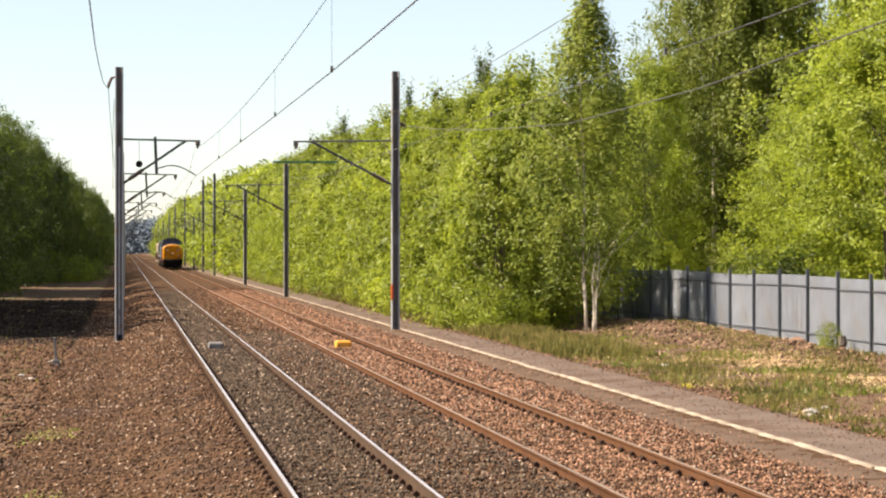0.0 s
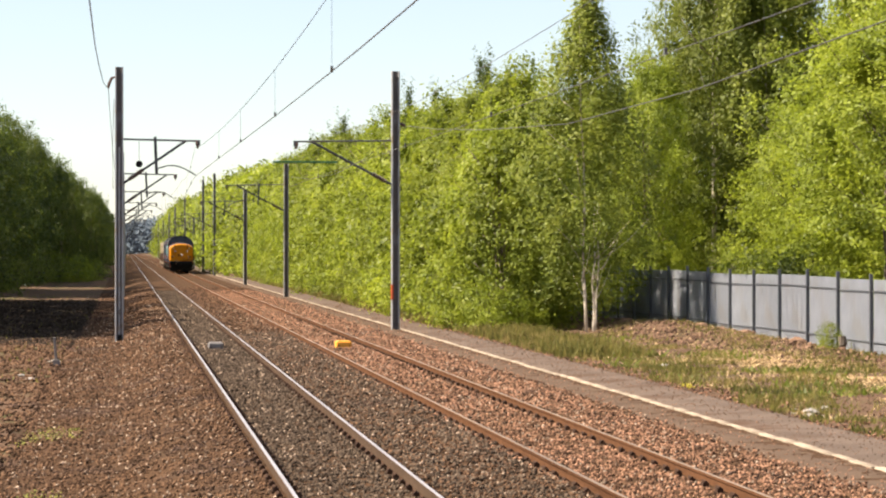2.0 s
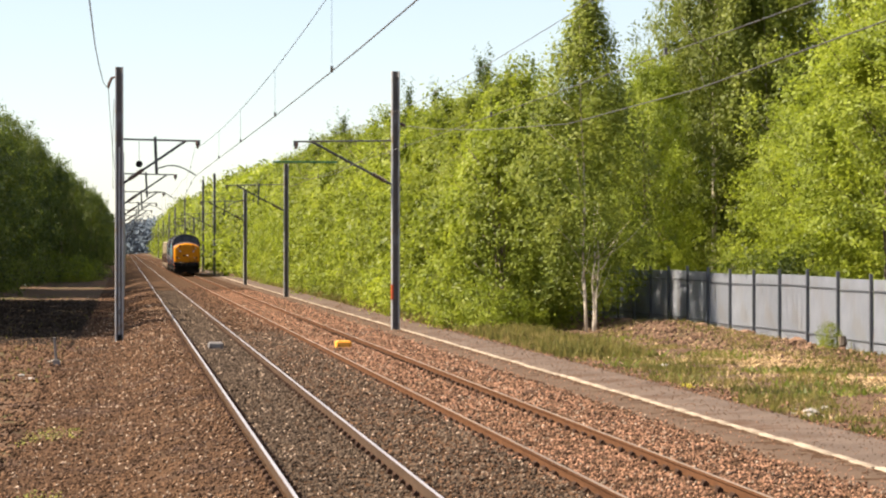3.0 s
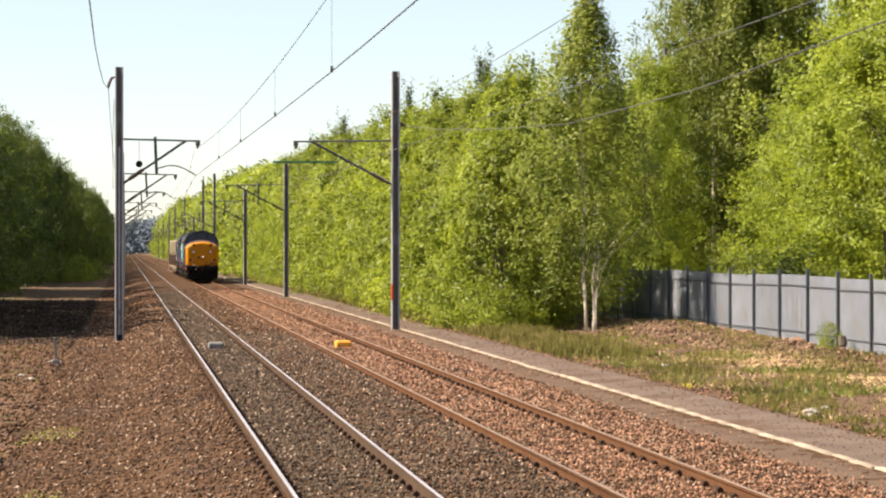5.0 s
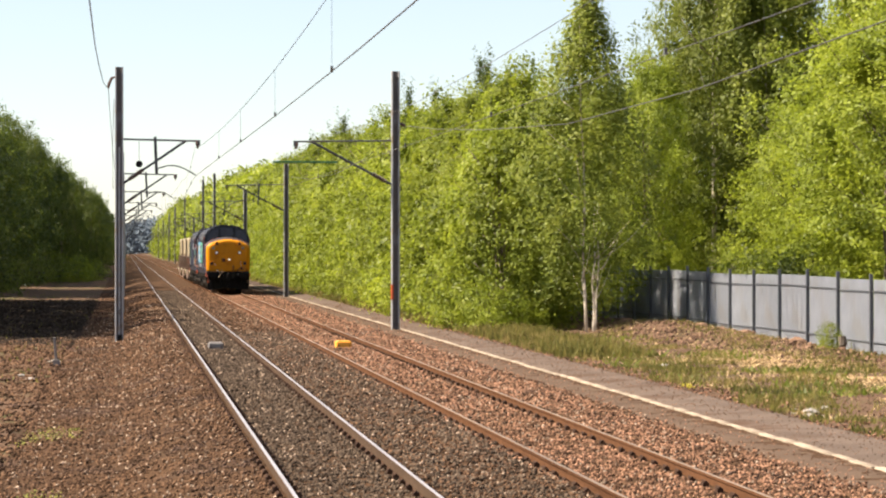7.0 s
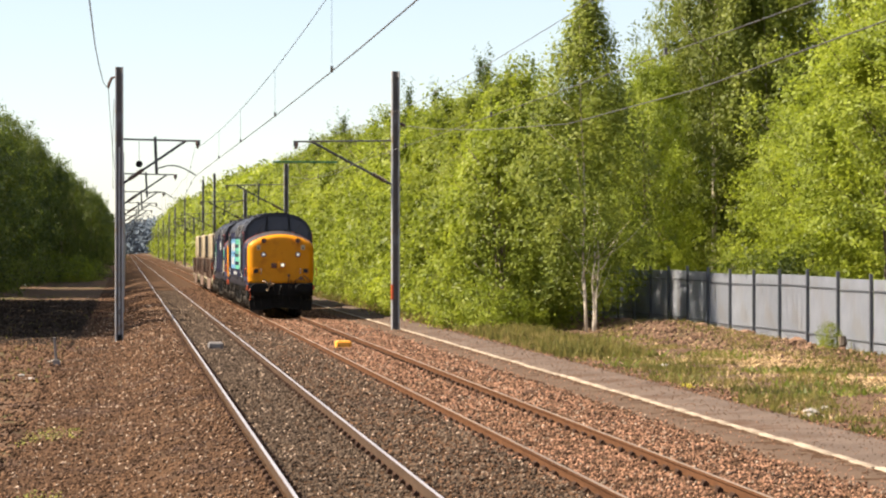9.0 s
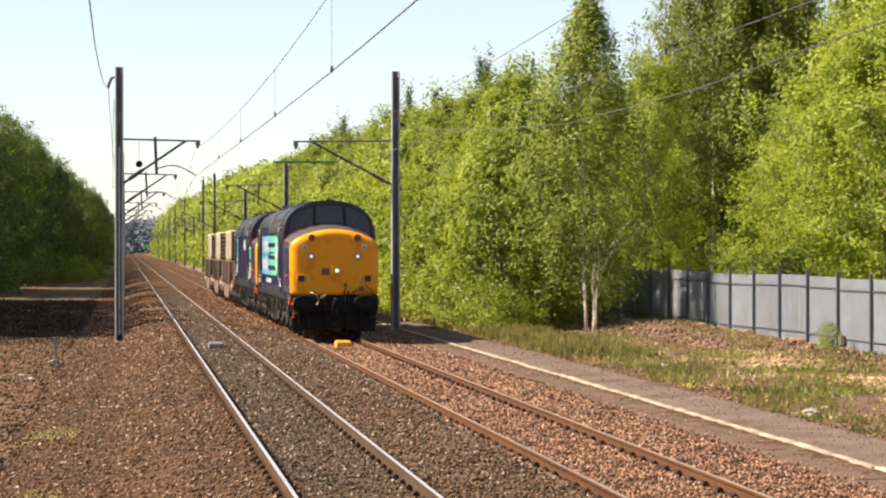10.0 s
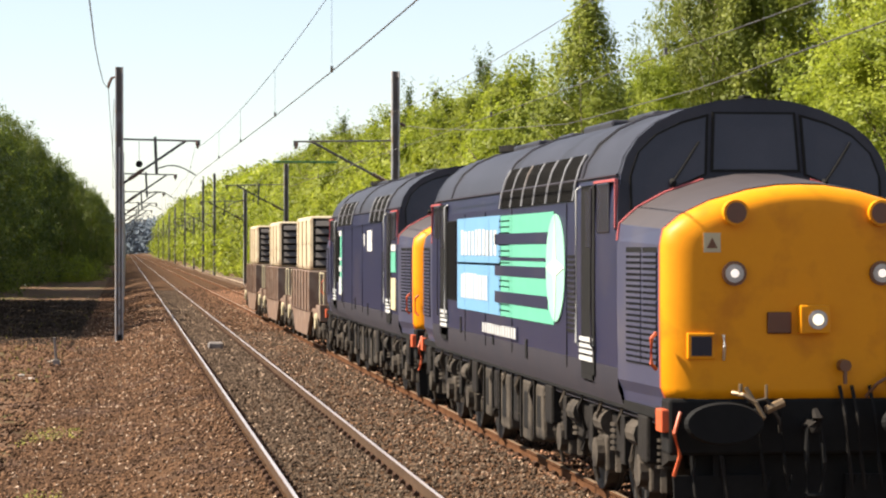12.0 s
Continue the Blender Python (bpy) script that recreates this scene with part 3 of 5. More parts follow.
# ======== steel fence ========
def fence():
    th = thing("steel_fence", "grey corrugated steel security fence with dark posts", "fence", pose(18.95, 0, -0.09))
    pitch, y0 = 2.95, 60.7 - 2.95 * 4
    n = 19
    h = 2.06
    prof = []
    k = 22
    for i in range(k):
        a = 0.03 + i * (pitch - 0.06) / k
        w = (pitch - 0.06) / k
        prof += [(0.0, a), (0.0, a + w * 0.62), (0.05, a + w * 0.70), (0.05, a + w * 0.92)]
    bm = bmesh.new()
    loft([[(x, y, 0.0) for x, y in prof], [(x, y, h - 0.1) for x, y in prof]], bm, closed=False, caps=(False, False))
    bmesh.ops.solidify(bm, geom=bm.faces[:], thickness=0.004)
    pm = data("panel", bm, "fence")
    post = data("post", box(-0.09, -0.005, -0.035, 0.035, -0.5, h + 0.06, bev=0.006), "fence_dark")
    rails = [data("fence_rail", box(-0.040, -0.006, 0.04, pitch - 0.04, z - 0.014, z + 0.014), "fence_dark") for z in (0.36, h - 0.40)]
    for i in range(n):
        y = y0 + i * pitch
        dz = -0.03 + 0.03 * math.sin(i * 1.3)
        o = new("post", post)
        o.parent, o.location = th, (0, y, dz)
        o = new("panel", pm)
        o.parent, o.location = th, (0, y, dz)
        for r in rails:
            o = new("fence_rail", r)
            o.parent, o.location = th, (0, y, dz)


fence()
stump = thing("wooden_stump", "short dark charred wooden stump before the fence", "stump", pose(18.3, 61.2, float(ground_z(18.3, 61.2))))
part("trunk", pipe([(0, 0, -0.1), (0.01, 0, 0.2), (-0.01, 0.01, 0.42)], [0.13, 0.11, 0.10], seg=10), "bark_dark", stump)


# ======== trees ========
def rot_frames(n, up):
    """Random leaf axes, tilted around a mean normal."""
    nrm = up + rng.normal(0, 0.6, (n, 3))
    nrm /= np.linalg.norm(nrm, axis=1)[:, None]
    t = np.cross(nrm, rng.normal(0, 1, (n, 3)))
    t /= np.linalg.norm(t, axis=1)[:, None]
    return t, np.cross(nrm, t)


def leaves(name, centres, out, per, spread, size, m):
    """Leaf blades in clumps round the centres, turned outwards."""
    n = len(centres) * per
    c = np.repeat(centres, per, 0) + rng.normal(0, 1, (n, 3)) * np.array(spread)
    up = np.repeat(out, per, 0)
    t, b = rot_frames(n, up)
    s = (size * rng.uniform(0.6, 1.3, n))[:, None]
    v = np.stack([c - t * s, c - b * s * 0.42 + t * s * 0.1, c + t * s, c + b * s * 0.42 + t * s * 0.1], 1).reshape(-1, 3)
    f = np.arange(n * 4).reshape(-1, 4)
    return fast(name, v, f, m)


def crown_points(n, h, w, low, shape):
    """Clump places in a crown: mostly near its uneven outside."""
    u = rng.random(n)
    z = low + (h - low) * u
    if shape == "birch":
        prof = np.clip(np.sin(np.pi * np.clip(u * 0.86 + 0.14, 0, 1)) ** 0.8, 0.05, 1) * (1 - 0.35 * u)
    elif shape == "cone":
        prof = np.minimum((1 - u) ** 0.75 * 1.25, 0.55 + 1.3 * u)
    elif shape == "bush":
        prof = np.sqrt(np.clip(1 - (u * 0.98) ** 2.2, 0.02, 1))
    else:
        prof = np.clip(np.sin(np.pi * (0.16 + 0.82 * u)), 0.05, 1) ** 0.6
    a = rng.uniform(0, 6.28, n)
    lob = 1 + 0.24 * np.sin(a * 3 + u * 9 + rng.uniform(0, 6)) + 0.17 * np.sin(a * 5 - u * 17 + rng.uniform(0, 6))
    r = w / 2 * prof * lob * np.clip(rng.normal(0.86, 0.20, n), 0.15, 1.15)
    p = np.stack([r * np.cos(a), r * np.sin(a), z], -1)
    o = np.stack([np.cos(a) * 0.9, np.sin(a) * 0.9, 0.25 + 0.9 * u], -1)
    return p, o


def tree(name, label, h, w, low, shape, leaf_m, bark_m, n, per, size, stems=1, lean=0.25, spread=(0.22, 0.22, 0.2), trunk_r=0.11, open_top=True, short=1.0):
    th = thing(name, label, "tree" if name != "bush" else "bush")
    b = bmesh.new()
    for k in range(stems):
        a0 = rng.uniform(0, 6.28)
        off = 0.0 if stems == 1 else rng.uniform(0.1, 0.45)
        ln = lean if stems == 1 else lean * rng.uniform(0.6, 2.2)
        pts = [(off * math.cos(a0) + ln * math.cos(a0) * (q / 7) ** 1.3 * h / 6 + rng.normal(0, 0.04), off * math.sin(a0) + ln * math.sin(a0) * (q / 7) ** 1.3 * h / 6 + rng.normal(0, 0.04), -0.3 + (h * (0.93 if k == 0 else 0.93 * short) + 0.3) * q / 7) for q in range(8)]
        rr = trunk_r * (1.0 if k == 0 else 0.6)
        pipe(pts, [rr * (1 - 0.12 * q) for q in range(8)], b, 7)
        for q in range(9 if k == 0 or short == 1.0 else 3):
            i = 2 + q % 5
            p = Vector(pts[i])
            a, L = rng.uniform(0, 6.28), w * rng.uniform(0.18, 0.32)
            pipe([p, p + Vector((math.cos(a) * L * 0.5, math.sin(a) * L * 0.5, L * 0.35)), p + Vector((math.cos(a) * L, math.sin(a) * L, L * 0.85))], [rr * 0.35, rr * 0.22, rr * 0.08], b, 5)
    part("trunk", b, bark_m, th, smooth=True)
    p, o = crown_points(n, h, w, low, shape)
    if open_top:
        k = max(6, n // 14)
        a = rng.uniform(0, 6.28, k)
        r = w * 0.5 * rng.random(k) ** 0.7 * 0.55
        tip = np.stack([r * np.cos(a), r * np.sin(a), h * rng.uniform(0.88, 1.07, k)], -1)
        p, o = np.concatenate([p, tip]), np.concatenate([o, np.tile([0, 0, 1.0], (k, 1))])
    c = new("crown", leaves("crown", p, o, per, spread, size, leaf_m))
    c.parent = th
    return th


def put(src, x, y, turn, k=1.0, sz=1.0, label=""):
    o = copy_thing(src, pose(x, y, float(ground_z(x, y)) - 0.05, 0, 0, turn))
    o.scale = (k, k, k * sz)
    return tagged(o, label)


WILLOW = "bright green leafy young willow tree on the bank"
protos = [
    tree("willow_tree", WILLOW, 8.2, 5.2, 0.2, "bush", "leaf", "bark_dark", 400, 34, 0.115, 3, spread=(0.17, 0.17, 0.17)),
    tree("willow_tree", WILLOW, 9.0, 4.8, 0.3, "round", "leaf", "bark_dark", 400, 34, 0.11, 2, spread=(0.17, 0.17, 0.17)),
    tree("birch_tree", "light green birch tree in the wood edge", 9.6, 4.2, 0.7, "birch", "leaf_birch", "bark", 420, 28, 0.085, 1),
    tree("willow_tree", WILLOW, 7.4, 5.4, 0.1, "bush", "leaf", "bark_dark", 400, 34, 0.12, 4, spread=(0.17, 0.17, 0.17)),
]
bushes = [
    tree("bush", "low green leafy bush", 2.6, 3.4, 0.05, "bush", "leaf", "bark_dark", 110, 30, 0.09, 4, trunk_r=0.04, open_top=False),
    tree("bush", "low dark green leafy bush", 2.2, 3.0, 0.05, "bush", "leaf_birch", "bark_dark", 100, 30, 0.08, 4, trunk_r=0.04, open_top=False),
]
far_protos = [
    tree("willow_tree", "distant green tree beside the line", 10.0, 8.0, 0.1, "bush", "leaf", "bark_dark", 170, 20, 0.30, 2, spread=(0.5, 0.5, 0.45)),
    tree("birch_tree", "distant green birch beside the line", 11.0, 7.0, 0.3, "birch", "leaf_birch", "bark", 160, 20, 0.28, 1, spread=(0.5, 0.5, 0.45)),
]
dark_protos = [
    tree("oak_tree", "broad tree with shade put into its dark green leaves", 11.5, 7.5, 0.2, "round", "leaf_dark", "bark_dark", 300, 36, 0.15, 2, spread=(0.26, 0.26, 0.26)),
    tree("oak_tree", "broad tree with shade put into its dark green leaves", 12.0, 8.5, 0.1, "bush", "leaf_dark", "bark_dark", 300, 36, 0.15, 2, spread=(0.27, 0.27, 0.27)),
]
tall_protos = [
    tree("birch_tree", "tall silver birch with pale trunk behind the fence", 16.5, 7.6, 4.9, "birch", "leaf_birch", "pale_bark", 560, 58, 0.10, 1, trunk_r=0.17, lean=0.1, spread=(0.22, 0.22, 0.26)),
    tree("willow_tree", "large bright green tree behind the fence", 12.0, 8.5, 0.4, "bush", "leaf", "bark_dark", 620, 54, 0.10, 3, trunk_r=0.14, spread=(0.22, 0.22, 0.22)),
    tree("birch_tree", "tall dark green birch in the wood", 14.0, 7.0, 0.8, "round", "leaf_birch", "bark", 540, 56, 0.105, 1, trunk_r=0.15, spread=(0.22, 0.22, 0.26)),
]
edge_birch = tree("birch_tree", "tall slender silver birch with several pale stems", 10.7, 5.5, 0.9, "cone", "leaf_birch", "pale_bark", 780, 46, 0.078, 5, trunk_r=0.06, lean=0.09, spread=(0.16, 0.16, 0.30), open_top=False, short=0.42)
edge_birch.matrix_basis = pose(15.0, 78.7, -0.05)
for ob in edge_birch.children:
    if ob.name.startswith("crown"):
        # the stems bend forward out of the wood, so the lower crown hangs behind them
        for v in ob.data.vertices:
            v.co.y += 2.5 * (1 - v.co.z / 11.4)
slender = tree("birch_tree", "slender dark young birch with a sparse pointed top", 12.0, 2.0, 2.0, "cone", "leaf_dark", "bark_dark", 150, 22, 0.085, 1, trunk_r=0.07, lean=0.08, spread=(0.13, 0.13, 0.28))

used = set()


def place(kinds, i, x, y, k=1.0, sz=1.0):
    """The first of a kind is the model itself, the rest are copies."""
    src = kinds[i % len(kinds)]
    if src not in used:
        used.add(src)
        src.matrix_basis = pose(x, y, float(ground_z(x, y)) - 0.05, 0, 0, rng.uniform(0, 360))
        src.scale = (k, k, k * sz)
        return src
    return put(src, x, y, rng.uniform(0, 360), k, sz)


# wood edge along the far track
HEIGHTS = {}
for o_, h_ in zip(protos + far_protos + tall_protos + dark_protos + [slender], (8.2, 9.0, 9.6, 7.4, 10.0, 11.0, 16.5, 12.0, 14.0, 11.5, 12.0, 12.0)):
    HEIGHTS[o_] = h_


def to_height(kinds, i, x, y, k, h):
    """A tree of a wanted height and girth."""
    return place(kinds, i, x, y, k, h / (k * HEIGHTS[kinds[i % len(kinds)]] * 1.03))


def wood_height(y):
    return float(np.interp(y, [70, 85, 125, 220, 350, 600, 1000], [7.2, 8.2, 9.5, 10.1, 12.2, 14, 15])) * rng.uniform(0.86, 1.04)


for i, (x, y, k, h) in enumerate(((12.9, 82.6, 0.72, 6.6), (13.1, 85.4, 0.8, 7.8), (13.9, 88.8, 0.9, 8.8), (14.2, 90.5, 0.7, 9.3), (13.4, 95.0, 0.8, 8.9), (14.5, 91.5, 0.8, 9.5))):
    to_height(protos, (3, 0, 1, 2, 2, 0)[i], x, y, k, h)
for x, y, k in ((12.0, 80.6, 0.6), (13.0, 80.9, 0.5), (14.0, 81.6, 0.5), (11.7, 82.6, 0.7)):
    place(bushes, 0, x, y, k)
y, i = 89.0, 0
while y < 235:
    to_height(protos, i * 7 // 3, 13.9 + rng.normal(0, 0.35), y, rng.uniform(0.9, 1.08), wood_height(y))
    if y > 112:
        to_height(protos, i * 5 // 2 + 1, 16.9 + rng.normal(0, 0.5), y + 1.2, rng.uniform(1.0, 1.12), wood_height(y) * 1.04)
    if i % 2 == 0:
        place(bushes, i // 2, 12.3 + rng.normal(0, 0.25), y + rng.normal(0, 0.6), rng.uniform(0.75, 1.1))
    y += 2.9 if y < 130 else 3.6
    i += 1
y = 236
while y < 1000:
    to_height(far_protos, i, 14.5 + rng.normal(0, 0.6), y, rng.uniform(0.85, 1.1), wood_height(y))
    to_height(far_protos, i + 1, 19 + rng.normal(0, 1), y + 3, rng.uniform(1.0, 1.2), wood_height(y) * 1.05)
    y *= 1.024
    i += 1
# behind the fence
for kind, x, yy, k, h in ((0, 24.8, 102, 0.8, 17), (1, 25.2, 88.5, 0.7, 7.6), (2, 23.0, 108, 0.85, 9.5), (2, 21.5, 120, 0.9, 9.8), (0, 28.5, 110, 1.1, 18),
                          (1, 25.6, 80.5, 0.95, 10.0), (2, 32.0, 103, 1.1, 17), (1, 29.8, 93, 1.1, 14), (2, 24.0, 128, 1.0, 11), (2, 31, 120, 1.15, 17),
                          (2, 36, 112, 1.2, 18), (1, 28.8, 84, 1.0, 13), (2, 27.2, 101, 0.9, 15), (1, 28.4, 95.5, 0.85, 9), (2, 26.4, 108, 0.85, 18), (2, 25.0, 112, 0.85, 11.4), (2, 30.5, 109, 1.1, 19)):
    to_height(tall_protos, kind, x, yy, k, h)
for x, yy, k in ((21.8, 108, 2.3), (22.6, 114, 2.6), (21.2, 101.5, 1.7), (20.9, 118, 2.2)):
    place(bushes, 1, x, yy, k)
to_height(tall_protos, 1, 21.4, 98.5, 0.5, 10.3)
to_height(tall_protos, 1, 22.5, 103.5, 0.42, 9.4)
to_height(tall_protos, 2, 22.6, 111.5, 0.95, 8.8)
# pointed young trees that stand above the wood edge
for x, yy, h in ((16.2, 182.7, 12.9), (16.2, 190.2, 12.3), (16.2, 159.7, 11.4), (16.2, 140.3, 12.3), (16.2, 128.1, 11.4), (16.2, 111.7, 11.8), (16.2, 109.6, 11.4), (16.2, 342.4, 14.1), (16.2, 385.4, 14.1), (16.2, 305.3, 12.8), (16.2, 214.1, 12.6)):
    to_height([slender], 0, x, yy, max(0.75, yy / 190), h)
to_height(tall_protos, 2, 24.6, 119, 1.0, 10.5)
for x, yy in ((21.4, 103), (21.0, 109), (20.9, 114), (22.0, 84), (21.6, 78)):
    place(bushes, 1, x, yy, rng.uniform(1.0, 1.25))
place(bushes, 0, 18.3, 62.3, 0.2, 1.5)
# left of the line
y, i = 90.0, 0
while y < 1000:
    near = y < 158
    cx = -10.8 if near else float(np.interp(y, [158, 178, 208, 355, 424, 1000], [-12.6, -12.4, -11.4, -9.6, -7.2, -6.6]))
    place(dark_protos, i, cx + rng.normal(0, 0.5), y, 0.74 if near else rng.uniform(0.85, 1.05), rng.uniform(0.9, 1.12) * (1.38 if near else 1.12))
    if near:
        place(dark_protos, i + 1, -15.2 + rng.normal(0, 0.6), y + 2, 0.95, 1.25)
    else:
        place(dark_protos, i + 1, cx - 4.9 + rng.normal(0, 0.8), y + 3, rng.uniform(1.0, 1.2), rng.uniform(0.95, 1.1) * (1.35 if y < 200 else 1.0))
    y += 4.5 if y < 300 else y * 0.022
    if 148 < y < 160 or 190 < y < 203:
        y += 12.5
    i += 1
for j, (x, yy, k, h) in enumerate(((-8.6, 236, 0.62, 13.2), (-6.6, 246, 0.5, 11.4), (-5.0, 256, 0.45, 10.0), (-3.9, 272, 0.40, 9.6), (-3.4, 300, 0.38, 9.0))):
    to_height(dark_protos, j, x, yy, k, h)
for x, yy, k in ((-10.5, 226, 1.2), (-8.4, 228, 1.0), (-6.4, 231, 1.05), (-4.6, 236, 0.95), (-3.2, 244, 0.8)):
    place(bushes, 0, x, yy, k)
for x, yy, k in ((-8.9, 176, 0.9), (-8.6, 190, 1.0), (-7.9, 214, 1.1), (-7.4, 240, 1.0), (-6.6, 270, 1.2), (-5.8, 310, 1.2)):
    place(bushes, 1, x, yy, k)

# far wood across the end of the line, its haze painted in
n = 3200
cx = rng.uniform(-110, 240, n)
far = np.stack([cx, 1500 + rng.uniform(0, 160, n), rng.uniform(0, 1, n) * (17 + 4 * np.sin(cx * 0.05))], -1)
fw = new("far_wood", leaves("far_wood", far, np.tile([0, -0.8, 0.5], (n, 1)), 14, (3, 4, 1.6), 1.7, "far_wood"))
tagged(fw, "distant wood with haze put into its colour, closing the view along the line", "wood", kind="stuff")


# ======== verge ========
def blades(name, label, m, n, xr, yr, h, keep=None, wide=0.012, lie=0.35, category="grass"):
    x, y = rng.uniform(*xr, n), yr[0] * (yr[1] / yr[0]) ** rng.random(n)
    k = wave(x, y, 1.8, 51) + rng.normal(0, 0.12, n) > -0.05 if keep is None else keep(x, y)
    x, y = x[k], y[k]
    n = len(x)
    hh = h * rng.uniform(0.4, 1.4, n)
    a, d = rng.uniform(0, 6.28, n), rng.normal(0, lie, (n, 2)) * hh[:, None]
    z = ground_z(x, y) - 0.02
    w = wide * rng.uniform(0.7, 1.5, n)
    p0 = np.stack([x - np.cos(a) * w, y - np.sin(a) * w, z], -1)
    p1 = np.stack([x + np.cos(a) * w, y + np.sin(a) * w, z], -1)
    p2 = np.stack([x + d[:, 0], y + d[:, 1], z + hh], -1)
    v = np.stack([p0, p1, p2], 1).reshape(-1, 3)
    ob = new(name, fast(name, v, np.arange(n * 3).reshape(-1, 3), m))
    return tagged(ob, label, category, kind="stuff")


blades("grass", "rough green and yellow verge grass", "grass", 52000, (10.7, 18.7), (34, 86), 0.13, wide=0.02,
       keep=lambda x, y: (wave(x, y, 1.5, 51) + rng.normal(0, 0.13, x.shape) - 0.02 * np.abs(x - 12.5)) > 0.03)
blades("grass", "long grass at the foot of the trees", "grass", 26000, (10.8, 13.2), (60, 240), 0.26, wide=0.03, keep=lambda x, y: rng.random(x.shape) < 0.95)
blades("grass", "sparse weeds on shaded ground", "grass", 1500, (-9, -1.6), (58, 170), 0.14, wide=0.03)
straw_at = lambda x, y: ((x - 15.4) / 1.5) ** 2 + ((y - 57.5) / 4.0) ** 2 + rng.normal(0, 0.3, x.shape) < 1
straw_at2 = lambda x, y: ((x - 15.0) / 1.2) ** 2 + ((y - 48.5) / 3.0) ** 2 + rng.normal(0, 0.3, x.shape) < 1
blades("straw", "flattened dry yellow straw", "straw", 34000, (13.2, 17.5), (50, 64), 0.06, straw_at, 0.02, 2.5, "straw")
blades("straw", "flattened dry yellow straw", "straw", 18000, (13, 17), (43, 54), 0.06, straw_at2, 0.02, 2.5, "straw")
blades("straw", "thin dry stalks scattered through the grass", "straw", 15000, (11.3, 18.6), (38, 84), 0.09, lambda x, y: wave(x, y, 1.3, 91) + rng.normal(0, 0.2, x.shape) > 0.02, 0.014, 1.2, "straw")
stones("rubble", "rubble", "broken brown rubble and soil along the fence", 6000, (15.0, 18.8), (54, 92), 0.045, ground_z, 0.9)
stones("rubble", "rubble", "larger broken lumps on the mound", 500, (15.2, 18.8), (55, 92), 0.085, ground_z, 0.8)
blades("weeds", "fresh green weeds in the verge", "leaf_birch", 4200, (11.2, 15.5), (42, 72), 0.15, lambda x, y: wave(x, y, 1.1, 77) + rng.normal(0, 0.1, x.shape) > 0.22, 0.035, 0.6, "weeds")
blades("sticks", "dry sticks and dead stalks on the mound", "straw", 1500, (15.0, 18.8), (56, 92), 0.10, lambda x, y: rng.random(x.shape) < 0.8, 0.012, 2.2, "sticks")
stones("gravel", "rubble", "small stones strewn over the verge", 9000, (10.8, 18.5), (36, 88), 0.026, ground_z)
stones("gravel", "stone_red", "crumbled soil at the path edge", 3500, (10.3, 11.4), (30, 110), 0.028, lambda x, y: ground_z(x, y) + 0.02)


def lump(name, label, category, x, y, s, m, zf=ground_z, flat=0.6):
    bm = bmesh.new()
    bmesh.ops.create_icosphere(bm, subdivisions=2, radius=s)
    sd = rng.uniform(0, 50)
    for v in bm.verts:
        k = 1 + 0.5 * noise.noise(v.co * (1.3 / s) + Vector((sd, 0, 0)))
        v.co = Vector((v.co.x * k * 1.25, v.co.y * k, v.co.z * k * flat))
    o = new(name, data(name, bm, m))
    o.location = (x, y, float(zf(x, y)) + s * 0.2)
    return tagged(o, label, category)


lump("stone", "pale round stone in the grass", "stone", 12.33, 55.4, 0.09, "pale", flat=0.9)
lump("stone", "flat pale stone on gravel", "stone", -2.0, 67.7, 0.17, "pale", flat=0.35)
lump("stone", "flat pale stone on gravel", "stone", -2.3, 59.8, 0.10, "pale", flat=0.4)
lump("stone", "flat pale stone on gravel", "stone", -2.6, 62.0, 0.08, "pale", flat=0.4)
for x, y, s in ((11.3, 39.6, 0.10), (11.1, 39.0, 0.08), (11.5, 40.2, 0.07), (11.35, 39.1, 0.06), (11.6, 39.8, 0.05), (11.0, 39.6, 0.06), (11.45, 38.8, 0.05), (11.75, 40.3, 0.06), (11.2, 40.3, 0.05)):
    lump("stone", "pale broken stone in a small heap", "stone", x, y, s, "pale")
for x, y, s in ((18.3, 71, 0.22), (18.4, 66, 0.20), (17.9, 75, 0.17), (18.3, 79, 0.2), (16.9, 82, 0.24), (17.5, 69, 0.15)):
    lump("stone", "rough brown block of rubble by the fence", "stone", x, y, s, "rubble")
patches = ((-1.2, 42.0, 0.5, 1.5), (-1.7, 41.2, 0.35, 1.2), (-1.1, 31.4, 0.25, 0.8))
stones("moss", "moss", "yellow-green moss and weeds on gravel", 7000, (-2.1, -0.4), (28, 45), 0.022, ballast_z, 0.9,
       keep=lambda x, y: np.min([((x - a) / c) ** 2 + ((y - b) / d) ** 2 for a, b, c, d in patches], axis=0) + rng.normal(0, 0.35, x.shape) < 0.8)
flower = thing("flower_clump", "small clump of bright yellow flowers", "flowers", pose(10.78, 46.3, float(ground_z(10.78, 46.3))))
bm = bmesh.new()
for k in range(22):
    a, r = rng.uniform(0, 6.28), rng.uniform(0, 0.13)
    rod((r * math.cos(a), r * math.sin(a), 0.0), (r * 1.1 * math.cos(a), r * 1.1 * math.sin(a), rng.uniform(0.05, 0.1)), 0.004, bm, 4)
part("stem", bm, "grass", flower)
bm = bmesh.new()
for k in range(26):
    a, r = rng.uniform(0, 6.28), rng.uniform(0, 0.15)
    bmesh.ops.create_icosphere(bm, subdivisions=1, radius=0.022, matrix=pose(r * math.cos(a), r * math.sin(a), rng.uniform(0.05, 0.11)))
part("blossom", bm, "flower", flower)
sp = thing("marker_post", "thin grey leaning marker post in weeds", "post", pose(-1.85, 66.5, -0.52, 0, -4, 0))
